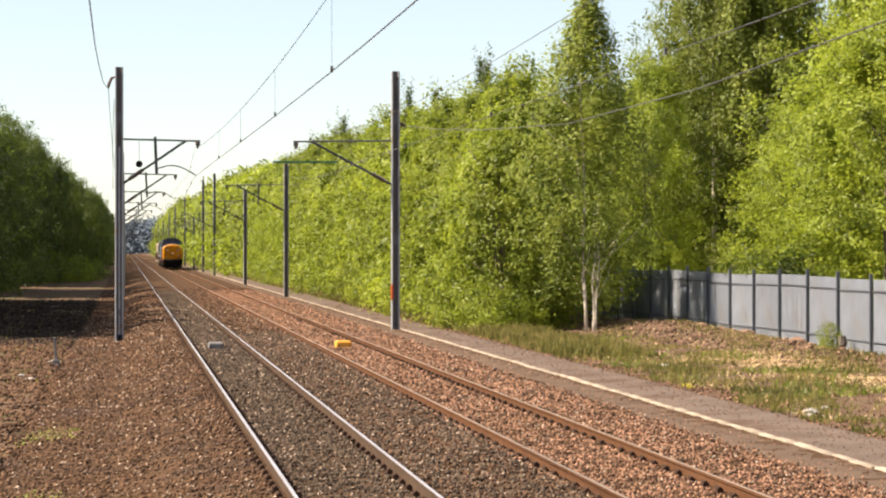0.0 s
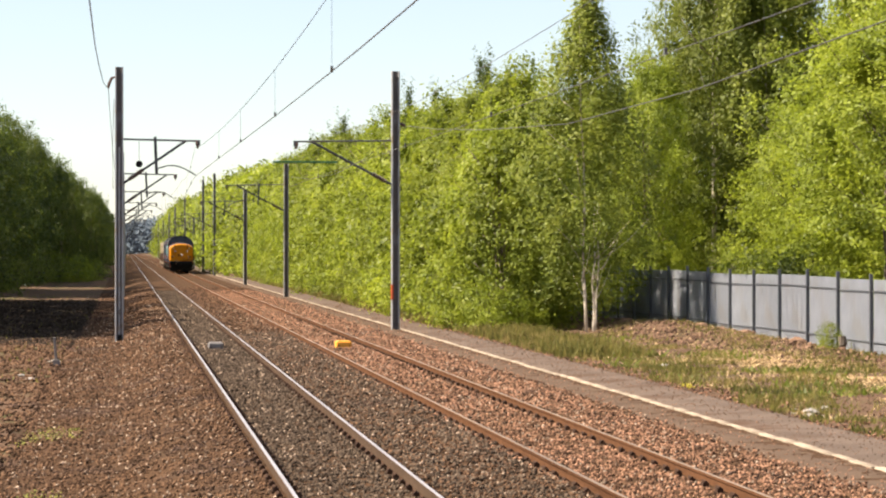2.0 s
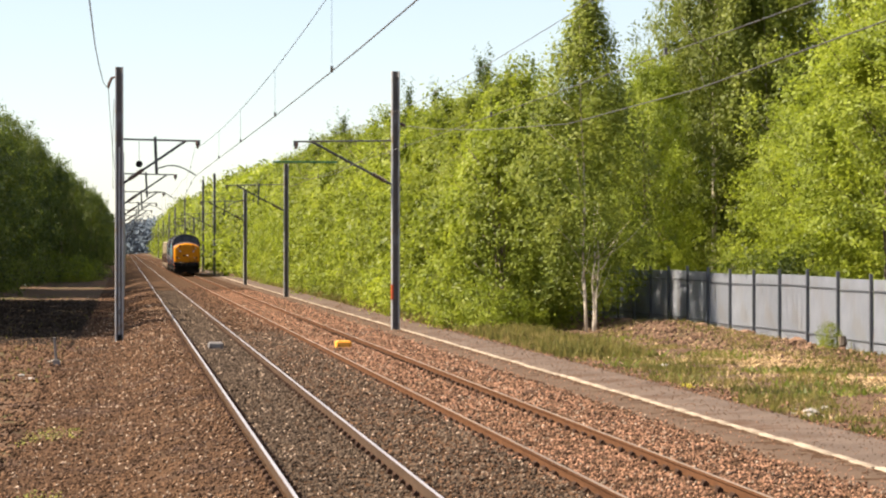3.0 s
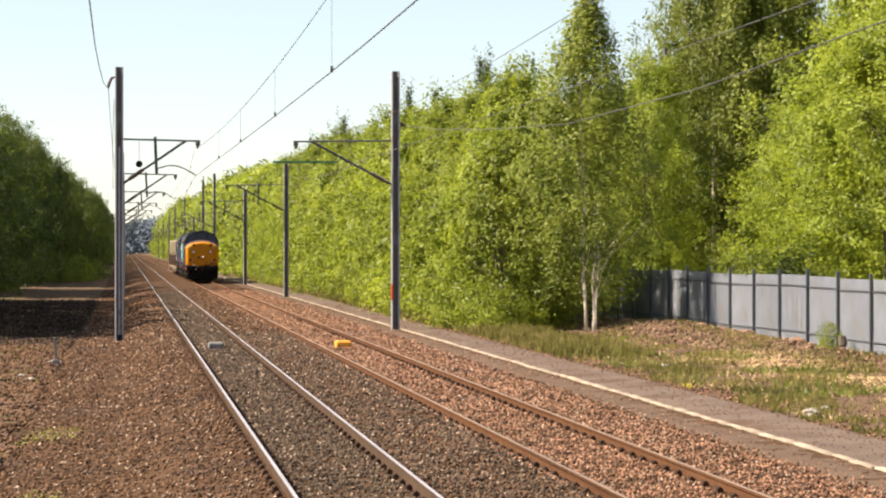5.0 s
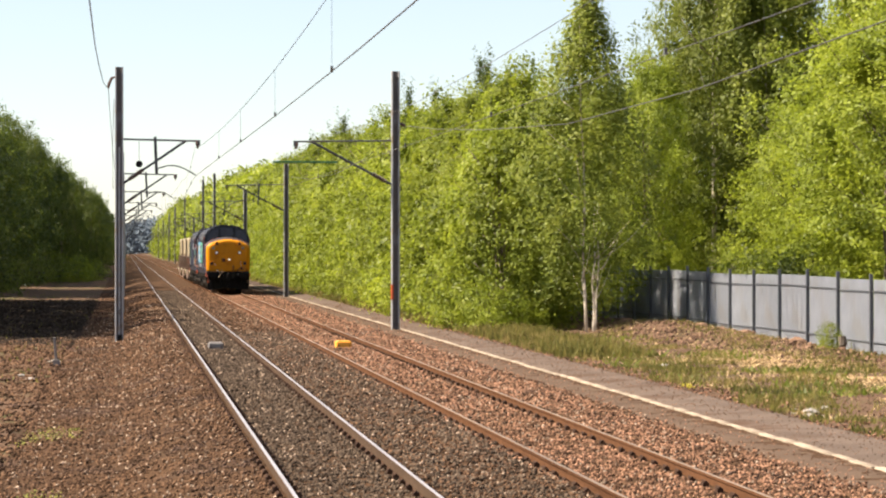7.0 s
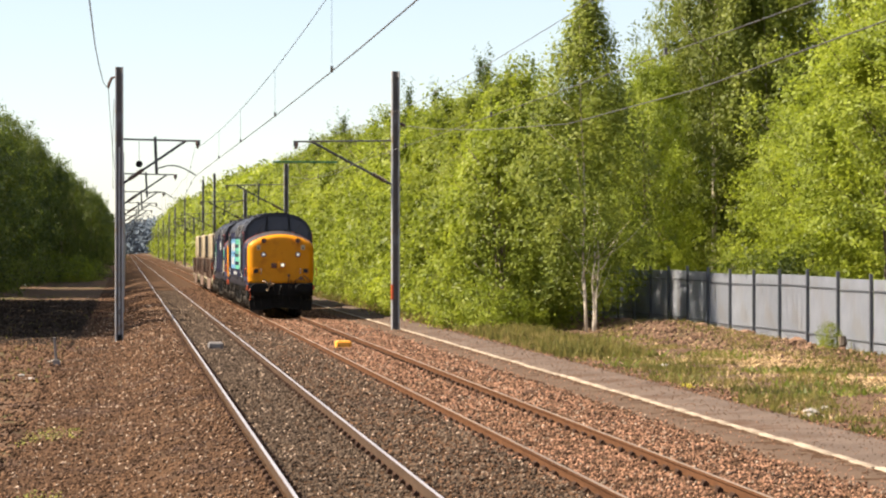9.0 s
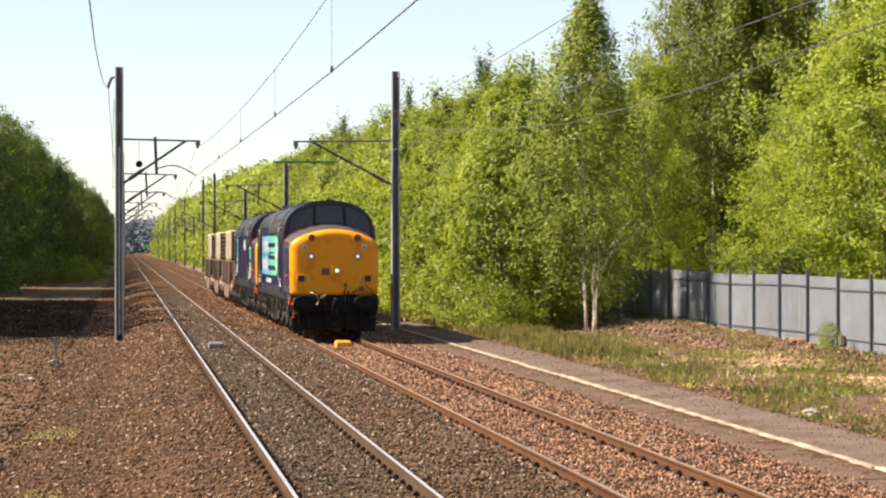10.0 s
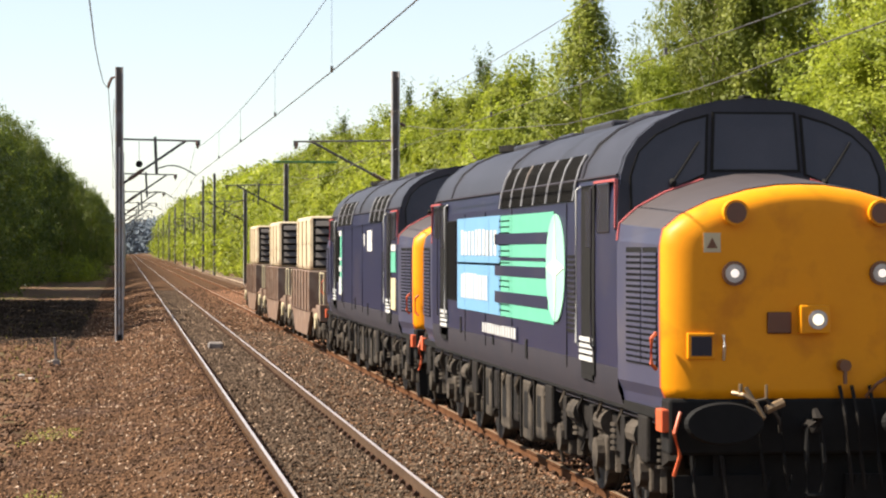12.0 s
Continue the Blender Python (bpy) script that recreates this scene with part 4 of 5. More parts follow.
part("shaft", box(-0.03, 0.03, -0.03, 0.03, -0.2, 0.75, bev=0.006), "grey_box", sp)
part("foot_plate", box(-0.09, 0.09, -0.09, 0.09, 0.0, 0.16, bev=0.01), "grey_box", sp)


# ======== the train ========
def mirror(half):
    """A whole outline from its right half, bottom to apex."""
    return [(x, z) for x, z in half] + [(-x, z) for x, z in reversed(half) if x > 1e-6]


BODY = [(1.29, 1.16), (1.335, 1.30), (1.345, 2.0), (1.345, 2.85), (1.335, 3.10), (1.305, 3.30)]
ROOF = [(1.305, 3.30), (1.25, 3.48), (1.13, 3.66), (0.93, 3.82), (0.66, 3.94), (0.35, 4.02), (0.0, 4.05)]
NOSE0 = [(1.29, 1.28), (1.335, 1.38), (1.345, 2.0), (1.345, 2.66), (1.315, 2.80), (1.16, 2.93), (0.88, 3.06), (0.52, 3.16), (0.22, 3.205), (0.0, 3.21)]
NOSE1 = [(1.29, 1.28), (1.335, 1.38), (1.345, 2.0), (1.345, 2.68), (1.325, 2.84), (1.16, 2.99), (0.88, 3.14), (0.52, 3.26), (0.22, 3.315), (0.0, 3.32)]


def nose_ring(y, inset=0.0, t=0.0):
    half = [(a[0] + (b[0] - a[0]) * t, a[1] + (b[1] - a[1]) * t) for a, b in zip(NOSE0, NOSE1)]
    ring = mirror(half)
    return [(x * (1 - inset / 1.34), y, z if z < 1.9 else 1.9 + (z - 1.9) * (1 - inset * 0.55 / 1.3)) for x, z in ring]


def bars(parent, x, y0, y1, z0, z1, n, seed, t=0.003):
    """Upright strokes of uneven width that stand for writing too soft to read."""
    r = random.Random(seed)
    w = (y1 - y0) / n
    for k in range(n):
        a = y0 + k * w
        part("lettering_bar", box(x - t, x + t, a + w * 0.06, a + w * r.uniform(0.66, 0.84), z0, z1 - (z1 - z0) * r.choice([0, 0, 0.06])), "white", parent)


def bogie(th, yc, axles, r, side_x, wheel_list, long_frame):
    bg = part("bogie", box(-side_x, side_x, yc - 0.4, yc + 0.4, 0.55, 0.9, bev=0.03), "black", th)
    for sx in (-1, 1):
        pts = [(yc - long_frame, 0.72), (yc - long_frame + 0.25, 0.98), (yc + long_frame - 0.25, 0.98), (yc + long_frame, 0.72), (yc + long_frame - 0.35, 0.62), (yc - long_frame + 0.35, 0.62)]
        part("side_frame", plate(pts, "x", sx * side_x - 0.05, sx * side_x + 0.05), "grime", bg)
    for a in axles:
        for sx in (-1, 1):
            bm = box(sx * side_x - 0.11, sx * side_x + 0.11, a - 0.2, a + 0.2, 0.38, 0.76, bev=0.03)
            rod((sx * (side_x + 0.02), a, r), (sx * (side_x + 0.19), a, r), 0.15, bm, 12)
            part("axle_box", bm, "grime_pale", bg)
            for d in (-0.34, 0.34):
                bm = rod((sx * side_x, a + d, 0.4), (sx * side_x, a + d, 0.62), 0.05, None, 6)
                for k in range(5):
                    rod((sx * side_x, a + d, 0.62 + k * 0.06), (sx * side_x, a + d, 0.65 + k * 0.06), 0.10, bm, 8)
                part("spring", bm, "grime_pale", bg)
            part("sand_pipe", pipe([(sx * (side_x + 0.08), a + 0.55, 0.95), (sx * (side_x + 0.12), a + 0.6, 0.6), (sx * (side_x + 0.02), a + 0.66, 0.25)], 0.025), "grime_pale", bg)
            part("brake_block", box(sx * (side_x - 0.3) - 0.06, sx * (side_x - 0.3) + 0.06, a + r + 0.03, a + r + 0.13, 0.35, 0.85, bev=0.015), "grime", bg)
        w = rod((-0.75, 0, 0), (0.75, 0, 0), 0.09, None, 10)
        for sx in (-1, 1):
            rod((sx * 0.70, 0, 0), (sx * 0.83, 0, 0), r, w, 28)
            rod((sx * 0.66, 0, 0), (sx * 0.70, 0, 0), r + 0.025, w, 28)
            rod((sx * 0.83, 0, 0), (sx * 0.88, 0, 0), 0.17, w, 14)
            box(sx * 0.835 - 0.02, sx * 0.835 + 0.02, -0.05, 0.05, 0.2, r - 0.07, w)
        wh = part("wheelset", w, "wheel", bg, at=pose(0, a, r))
        wheel_list.append((wh, (0, a, r), r))


def cab_end(th, flip, L, lit):
    """Nose, windscreen and lamps of one end; the far end is turned round."""
    R = pose(0, L, 0, 0, 0, 180) if flip else Matrix()

    def add(name, bm, m, label="", smooth=False, parent=None):
        bmesh.ops.transform(bm, matrix=R, verts=bm.verts)
        return part(name, bm, m, parent or th, label, smooth)

    n = add("nose_front", loft([nose_ring(-0.003, 0.60), nose_ring(0.0, 0.33), nose_ring(0.008, 0.26), nose_ring(0.035, 0.185), nose_ring(0.075, 0.125), nose_ring(0.125, 0.085), nose_ring(0.19, 0.065)], caps=(True, False)), "yellow", "warning-yellow rounded nose front", True)
    add("nose_stripe", loft([nose_ring(0.19, 0.063), nose_ring(0.225, 0.060)], caps=(False, False)), "orange", "orange-red stripe")
    ring0, ring1 = nose_ring(0.225, 0.061, 0.1), nose_ring(1.78, 0, 1.0)
    k = len(ring0)
    top = [i for i in range(k) if ring0[i][2] > 2.74]
    for idx in ([i for i in range(0, top[0] + 1)], [i for i in range(top[-1], k)]):
        add("nose_side", loft([[ring0[i] for i in idx], [ring1[i] for i in idx]], closed=False, caps=(False, False)), "nose_blue", "dusty dark blue nose side")
    add("nose_top", loft([[ring0[i] for i in top], [ring1[i] for i in top]], closed=False, caps=(False, False)), "nose_top", "brown-grey nose top", True)
    for sx in (-1, 1):
        for y0, y1 in ((0.28, 0.80), (0.84, 1.42)):
            skin = lambda y: 1.345 - 0.061 * (1.78 - y) / 1.555

            def panel(z0, z1, deep, proud):
                return loft([[(sx * (skin(y) - deep), y, z0), (sx * (skin(y) + proud), y, z0), (sx * (skin(y) + proud), y, z1), (sx * (skin(y) - deep), y, z1)] for y in (y0, y1)])

            gr = add("nose_grille", panel(1.56, 2.62, 0.01, 0.003), "black", "horizontal slatted nose grille")
            for q in range(19):
                z = 1.58 + q * 0.0535
                add("slat", panel(z, z + 0.028, 0.006, 0.016), "nose_blue", parent=gr)
    for sx in (-1, 1):
        cut = [(1.255, 1.10), (1.287, 1.275), (1.30, 1.32)]
        low = loft([[(sx * (x - 0.061 * (1.78 - y) / 1.555 * 0.9), y, z) for x, z in cut] for y in (0.24, 1.80)], closed=False, caps=(False, False))
        add("nose_skirt", low, "nose_blue", "dusty skirt under the nose side")
        edge = [p for p in ring1 if p[2] > 2.6 and p[0] * sx > 0.4]
        edge.sort(key=lambda p: p[2])
        add("nose_trim", pipe([(x * 1.003, y - 0.03, z + 0.006) for x, y, z in edge], 0.013), "pink", "red trim line")
    # windscreen wall, raked back
    full = [(1.345, 2.78)] + [p for p in BODY if p[1] >= 2.85] + ROOF[1:]
    ring = mirror(full)
    yz = lambda z: 1.74 + max(0.0, z - 2.8) * 0.12
    add("cab_front", loft([[(x, yz(z), z) for x, z in ring], [(x, yz(z) + 0.16, z) for x, z in ring]]), "roof", "black windscreen surround")
    centre = [(-0.41, 3.36), (0.41, 3.36), (0.38, 3.89), (-0.38, 3.89)]
    left = [(-1.20, 2.97), (-0.85, 3.17), (-0.50, 3.32), (-0.47, 3.86), (-0.72, 3.79), (-0.95, 3.68), (-1.12, 3.52), (-1.20, 3.3)]
    for nm, poly in (("windscreen", centre), ("windscreen", left), ("windscreen", [(-x, z) for x, z in reversed(left)])):
        cx, cz = sum(p[0] for p in poly) / len(poly), sum(p[1] for p in poly) / len(poly)
        w = add(nm, loft([[(x, yz(z) - 0.012, z) for x, z in poly], [(x, yz(z) + 0.01, z) for x, z in poly]]), "glass", "dark glass pane")
        fr = bmesh.new()
        big = [(cx + (x - cx) * 1.07, cz + (z - cz) * 1.08) for x, z in poly]
        m_ = len(poly)
        a = [fr.verts.new((x, yz(z) - 0.016, z)) for x, z in poly]
        b = [fr.verts.new((x, yz(z) - 0.016, z)) for x, z in big]
        c = [fr.verts.new((x, yz(z) + 0.01, z)) for x, z in big]
        for q in range(m_):
            fr.faces.new((a[q], a[(q + 1) % m_], b[(q + 1) % m_], b[q]))
            fr.faces.new((b[q], b[(q + 1) % m_], c[(q + 1) % m_], c[q]))
        add("window_frame", fr, "black", "", parent=w)
    for x0, x1 in ((-0.93, -0.55), (0.55, 0.93)):
        add("wiper", pipe([(x0 + 0.12, 1.74, 3.24), ((x0 + x1) / 2 + 0.06, 1.775, 3.42), (x1, 1.80, 3.62)], 0.011, rod((x0 + 0.12, 1.72, 3.22), (x0 + 0.12, 1.80, 3.25), 0.03)), "black", "windscreen wiper")
    # face fittings
    for sx in (-1, 1):
        l = add("marker_lamp", rod((sx * 0.665, -0.035, 2.39), (sx * 0.665, 0.03, 2.39), 0.108, seg=20), "lamp_rim", "round marker lamp")
        add("lens", rod((sx * 0.665, -0.042, 2.39), (sx * 0.665, -0.03, 2.39), 0.082, seg=20), "lens" if lit else "glass", "", parent=l)
        if lit:
            add("bulb", rod((sx * 0.665, -0.047, 2.39), (sx * 0.665, -0.038, 2.39), 0.038, seg=16), "marker", "lit bulb", parent=l)
        d = add("tail_lamp", rod((sx * 0.655, -0.06, 2.92), (sx * 0.655, 0.10, 2.92), 0.115, seg=18), "yellow", "round lamp housing")
        add("lens", rod((sx * 0.655, -0.066, 2.92), (sx * 0.655, -0.05, 2.92), 0.092, seg=18), "red_glass", "dark red lens", parent=d)
        wl = add("warning_label", box(sx * 0.86 - 0.075, sx * 0.86 + 0.075, -0.008, 0.03, 2.575, 2.745), "cream", "small pale warning label")
        add("warning_sign", plate([(sx * 0.86 - 0.05, 2.61), (sx * 0.86 + 0.05, 2.61), (sx * 0.86, 2.70)], "y", -0.013, -0.004), "lamp_rim", parent=wl)
        s = add("socket_box", box(sx * 0.96 - 0.125, sx * 0.96 + 0.125, -0.03, 0.05, 1.64, 1.87, bev=0.012), "yellow", "control socket recess")
        add("socket", box(sx * 0.96 - 0.09, sx * 0.96 + 0.09, -0.04, 0.0, 1.67, 1.84), "skirt", "", parent=s)
        add("socket_clip", pipe([(sx * 0.76, -0.02, 1.85), (sx * 0.76, -0.05, 1.75), (sx * 0.76, -0.02, 1.63)], 0.014), "chrome")
    h = add("headlamp", box(0.045 - 0.135, 0.045 + 0.135, -0.10, 0.03, 1.86, 2.11, bev=0.012), "yellow", "square headlamp box")
    add("lens", rod((0.065, -0.112, 1.985), (0.065, -0.095, 1.985), 0.085, seg=20), "lens" if lit else "glass", "", parent=h)
    if lit:
        add("bulb", rod((0.065, -0.118, 1.985), (0.065, -0.108, 1.985), 0.05, seg=16), "lamp", "lit bulb", parent=h)
    add("tail_light", box(-0.37, -0.15, -0.03, 0.03, 1.86, 2.05, bev=0.012), "red_glass", "dark red rectangular tail light")
    # buffer beam and under it
    add("deflector", box(-0.98, 0.98, 0.12, 0.16, 0.32, 0.86, bev=0.01), "black", "black deflector plate")
    bb = add("buffer_beam", box(-1.25, 1.25, -0.02, 0.3, 0.80, 1.295, bev=0.03), "black", "black buffer beam")
    for sx in (-1, 1):
        add("beam_end", box(sx * 1.255 - 0.055, sx * 1.255 + 0.055, 0.0, 0.25, 1.0, 1.20, bev=0.01), "orange", "orange beam end", parent=bb)
        add("pipe_bracket", pipe([(sx * 1.15, -0.04, 1.18), (sx * 1.22, -0.10, 1.0), (sx * 1.16, -0.06, 0.8), (sx * 1.2, 0.0, 0.62)], 0.018), "orange" if sx < 0 else "grime", parent=bb)
    add("jumper_cable", pipe([(0.52, -0.03, 1.30), (0.60, -0.10, 1.42), (0.74, -0.09, 1.50), (0.86, -0.08, 1.46), (0.95, -0.04, 1.34)], 0.017), "lamp_rim", "brown jumper cable")
    add("jumper_cable", pipe([(0.88, -0.03, 1.58), (0.98, -0.10, 1.50), (1.08, -0.10, 1.42), (1.12, -0.04, 1.30)], 0.019), "lamp_rim", "brown jumper cable")
    add("cable_socket", rod((0.78, -0.09, 1.47), (0.78, 0.0, 1.47), 0.075, seg=12), "red_glass", "dark red cable socket")
    for sx in (-1, 1):
        b = add("buffer", rod((sx * 0.87, -0.45, 1.11), (sx * 0.87, 0.05, 1.11), 0.13, seg=14), "black", "black oval buffer")
        head = bmesh.new()
        bmesh.ops.create_cone(head, cap_ends=True, segments=28, radius1=0.27, radius2=0.25, depth=0.05, matrix=pose(sx * 0.87, -0.50, 1.11, 90, 0, 0))
        for v in head.verts:
            v.co.x = sx * 0.87 + (v.co.x - sx * 0.87) * 1.3
            v.co.z = 1.11 + (v.co.z - 1.11) * 0.68
        add("buffer_head", head, "rubber", "", parent=b)
    add("coupling_hook", pipe([(0, 0.0, 1.05), (0, -0.25, 1.06), (0, -0.33, 1.14), (0, -0.24, 1.2)], [0.07, 0.06, 0.05, 0.03]), "grime")
    lk = bmesh.new()
    for sx in (-1, 1):
        pipe([(sx * 0.06, -0.2, 1.05), (sx * 0.08, -0.25, 0.75), (sx * 0.06, -0.22, 0.45)], 0.025, lk)
    rod((-0.08, -0.22, 0.46), (0.08, -0.22, 0.46), 0.03, lk)
    add("screw_coupling", lk, "black")
    for q, (x, m) in enumerate(((-0.30, "black"), (0.28, "grime"), (0.39, "grime"), (0.55, "black"), (-0.5, "black"))):
        add("air_hose", pipe([(x, -0.03, 1.25 if x < 0 else 1.4), (x + 0.02, -0.14, 1.15), (x + 0.05, -0.16, 0.75), (x + 0.1, -0.1, 0.5), (x + 0.14, -0.08, 0.62)], 0.019), m, "hanging air hose")
    add("hose_valve", rod((0.31, -0.12, 1.58), (0.31, 0.02, 1.58), 0.055, rod((0.31, -0.10, 1.42), (0.31, -0.10, 1.60), 0.02)), "lamp_rim", "rusty red valve")
    add("lamp_cable", pipe([(-0.55, -0.05, 1.26), (-0.42, -0.18, 1.30), (-0.3, -0.16, 1.12), (-0.28, -0.12, 1.0)], 0.016), "grime_pale", "dusty pipe bend")
    bc = pipe([(-0.70, -0.08, 1.35), (-0.62, -0.16, 1.335), (-0.52, -0.20, 1.27), (-0.45, -0.22, 1.14), (-0.49, -0.20, 1.04), (-0.56, -0.16, 0.99)], 0.021)
    rod((-0.64, -0.14, 1.32), (-0.64, -0.14, 1.43), 0.018, bc)
    rod((-0.52, -0.18, 1.26), (-0.60, -0.16, 1.40), 0.022, bc)
    add("brake_cock", bc, "brass", "dusty brass brake pipe and cock")
    bc = rod((-0.40, -0.10, 1.28), (-0.40, -0.10, 1.42), 0.014)
    rod((-0.42, -0.16, 1.20), (-0.26, -0.16, 1.27), 0.04, bc)
    add("brake_cock", bc, "brass", "dusty brass brake pipe and cock")
    for sx in (-1, 1):
        pl = plate([(sx * 0.35, 0.28), (sx * 1.18, 0.22), (sx * 1.2, 0.62), (sx * 0.35, 0.62)], "y", 0.02, 0.06)
        rod((sx * 0.8, 0.05, 0.6), (sx * 0.8, 0.05, 0.85), 0.04, pl)
        add("guard_iron", pl, "black")
        add("drain_pipe", pipe([(sx * 0.78, -0.02, 0.8), (sx * 0.74, -0.06, 0.4), (sx * 0.70, 0.0, 0.14)], 0.02), "grime")
        add("drain_pipe", pipe([(sx * 1.05, -0.02, 0.8), (sx * 1.02, -0.06, 0.45), (sx * 0.9, -0.06, 0.2), (sx * 0.85, 0.02, 0.3)], 0.02), "black")
    # cab sides: door, window, grab rails, steps
    for sx in (-1, 1):
        X = sx * 1.347
        dr = add("cab_door", box(X - 0.012, X + 0.012, 2.86, 3.55, 1.35, 3.24, bev=0.008), "black", "dark recessed cab door")
        add("door_window", box(X - 0.016, X + 0.016, 2.94, 3.30, 2.62, 3.18), "glass", "", parent=dr)
        add("side_window", box(X - 0.014, X + 0.014, 2.14, 2.72, 2.76, 3.24, bev=0.01), "glass", "dark side window")
        rd = bmesh.new()
        plate([(1.80, 2.80), (1.83, 2.80), (1.83, 3.245), (2.86, 3.245), (2.86, 3.27), (1.80, 3.27)], "x", X - 0.016, X + 0.016, rd)
        add("window_trim", rd, "pink", "red trim round the cab window")
        for yy in (2.82, 3.62):
            add("grab_rail", pipe([(X, yy, 1.6), (X + sx * 0.05, yy, 1.65), (X + sx * 0.05, yy, 3.2), (X, yy, 3.24)], 0.013), "white" if yy > 3 else "skirt", "pale grab rail")
        st = add("cab_step", box(X - 0.02, X + 0.02, 2.90, 3.62, 1.48, 1.72), "white", "white cab steps")
        lb = bmesh.new()
        for q in range(3):
            box(X - 0.024, X + 0.024, 2.90, 3.62, 1.535 + q * 0.06, 1.555 + q * 0.06, lb)
        add("step_gap", lb, "black", parent=st)
        add("step_recess", box(X - 0.01, X + 0.012, 2.95, 3.55, 1.30, 1.47), "black")
        add("lifting_handle", pipe([(X, 0.05, 1.55), (X + sx * 0.05, 0.02, 1.6), (X + sx * 0.05, 0.02, 1.82), (X, 0.05, 1.87)], 0.018), "orange", "orange handrail")
    return n


def locomotive(livery, lit):
    label = ("dark blue diesel locomotive with yellow nose and mint green stripes" if livery == 1
             else "dark blue diesel locomotive coupled behind, yellow nose, small pale panels")
    th = thing("locomotive", label, "locomotive", group="locomotives")
    L = 17.62
    cab_end(th, False, L, lit)
    cab_end(th, True, L, False)
    for sx in (-1, 1):
        upper = [(1.3372, 1.48)] + BODY[2:]
        lower = [(1.27, 1.10)] + BODY[:2] + [(1.3372, 1.48)]
        side = loft([[(sx * x, y, z) for x, z in upper] for y in (1.78, L - 1.78)], closed=False, caps=(False, False))
        part("body_side", side, "blue", th, "dark blue body side")
        side = loft([[(sx * x, y, z) for x, z in lower] for y in (1.78, L - 1.78)], closed=False, caps=(False, False))
        part("lower_side", side, "skirt", th, "dusty lower body side", True)
    part("floor_plate", box(-1.28, 1.28, 0.25, L - 0.25, 1.10, 1.18), "black", th)
    half = ROOF
    part("roof", loft([[(x, y, z) for x, z in mirror(half)[0:]] for y in (1.88, 3.6, 8.8, L - 3.6, L - 1.88)], closed=False, caps=(False, False)), "roof", th, "dark grey rounded roof", True)
    for sx in (-1, 1):
        part("solebar", box(sx * 1.20 - 0.03, sx * 1.20 + 0.03, 0.32, L - 0.32, 1.04, 1.20), "skirt", th, "dusty solebar")
    # rain strips and roof ribs
    for sx in (-1, 1):
        part("rain_strip", pipe([(sx * 1.318, 1.9, 3.31), (sx * 1.318, L - 1.9, 3.31)], 0.014), "skirt", th)
    for y in (3.75, 9.1, L - 3.75):
        part("roof_rib", pipe([(x * 1.004, y, z + 0.006) for x, z in mirror(ROOF)], 0.020), "roof", th)
    for y0, y1, w, h in ((4.3, 5.6, 0.45, 4.06), (6.0, 7.7, 0.55, 4.05), (9.6, 10.6, 0.35, 4.075), (11.2, 13.3, 0.5, 4.055)):
        part("roof_hatch", box(-w, w, y0, y1, 3.9, h, bev=0.03), "roof", th)
    part("exhaust", box(-0.35, 0.35, 8.4, 8.8, 3.95, 4.08, bev=0.02), "black", th)
    part("horn_box", box(-0.05, 0.05, 2.1, 2.3, 4.0, 4.09, bev=0.02), "black", th)
    fan = rod((0, 14.0, 4.0), (0, 14.0, 4.09), 0.6, seg=24)
    part("fan_grille", fan, "black", th)
    # eaves grilles
    for sx in (-1, 1):
        for y0, y1 in ((4.0, 9.0),) if livery == 1 else ((4.0, 6.6), (10.4, 13.6)):
            g = bmesh.new()
            q = [(1.350, 3.10), (1.322, 3.28), (1.268, 3.46), (1.20, 3.58)]
            loft([[(sx * x, y0, z) for x, z in q], [(sx * x, y1, z) for x, z in q]], g, closed=False, caps=(False, False))
            bmesh.ops.solidify(g, geom=g.faces[:], thickness=0.02)
            gr = part("eaves_grille", g, "black", th, "dark grille below the roof")
            k = int((y1 - y0) / 0.83)
            for j in range(k + 1):
                yy = y0 + (y1 - y0) * j / k
                part("grille_rib", pipe([(sx * (x + 0.012), yy, z) for x, z in q], 0.015), "mast", gr)
            sl = bmesh.new()
            for j in range(int((y1 - y0) / 0.11)):
                yy = y0 + 0.06 + j * 0.11
                pipe([(sx * (x + 0.006), yy, z) for x, z in q], 0.009, sl, 4)
            part("grille_slats", sl, "black", gr)
    for sx in (-1, 1):
        X = sx * 1.349
        # louvres and access panels
        v = bmesh.new()
        for j in range(9):
            box(X - 0.004, X + 0.016, 13.12 + j * 0.17, 13.22 + j * 0.17, 1.9, 2.98, v)
        box(X - 0.004, X + 0.006, 13.08, 14.7, 1.88, 3.0, v)
        part("vent", v, "black", th, "black louvred vent")
        ld = bmesh.new()
        for j in range(15):
            box(X - 0.004, X + 0.012, 3.95, 4.36, 1.74 + j * 0.055, 1.768 + j * 0.055, ld)
        part("louvre", ld, "black", th)
        for yy in (4.42, 8.1, 10.3, 12.2, 14.9):
            part("panel_seam", box(X - 0.002, X + 0.006, yy, yy + 0.018, 1.36, 3.08), "black", th)
        for yy, z in ((9.6, 1.40), (7.0, 1.34), (12.6, 1.45)):
            part("drain_slot", box(X - 0.002, X + 0.008, yy, yy + 0.12, z, z + 0.22), "black", th)
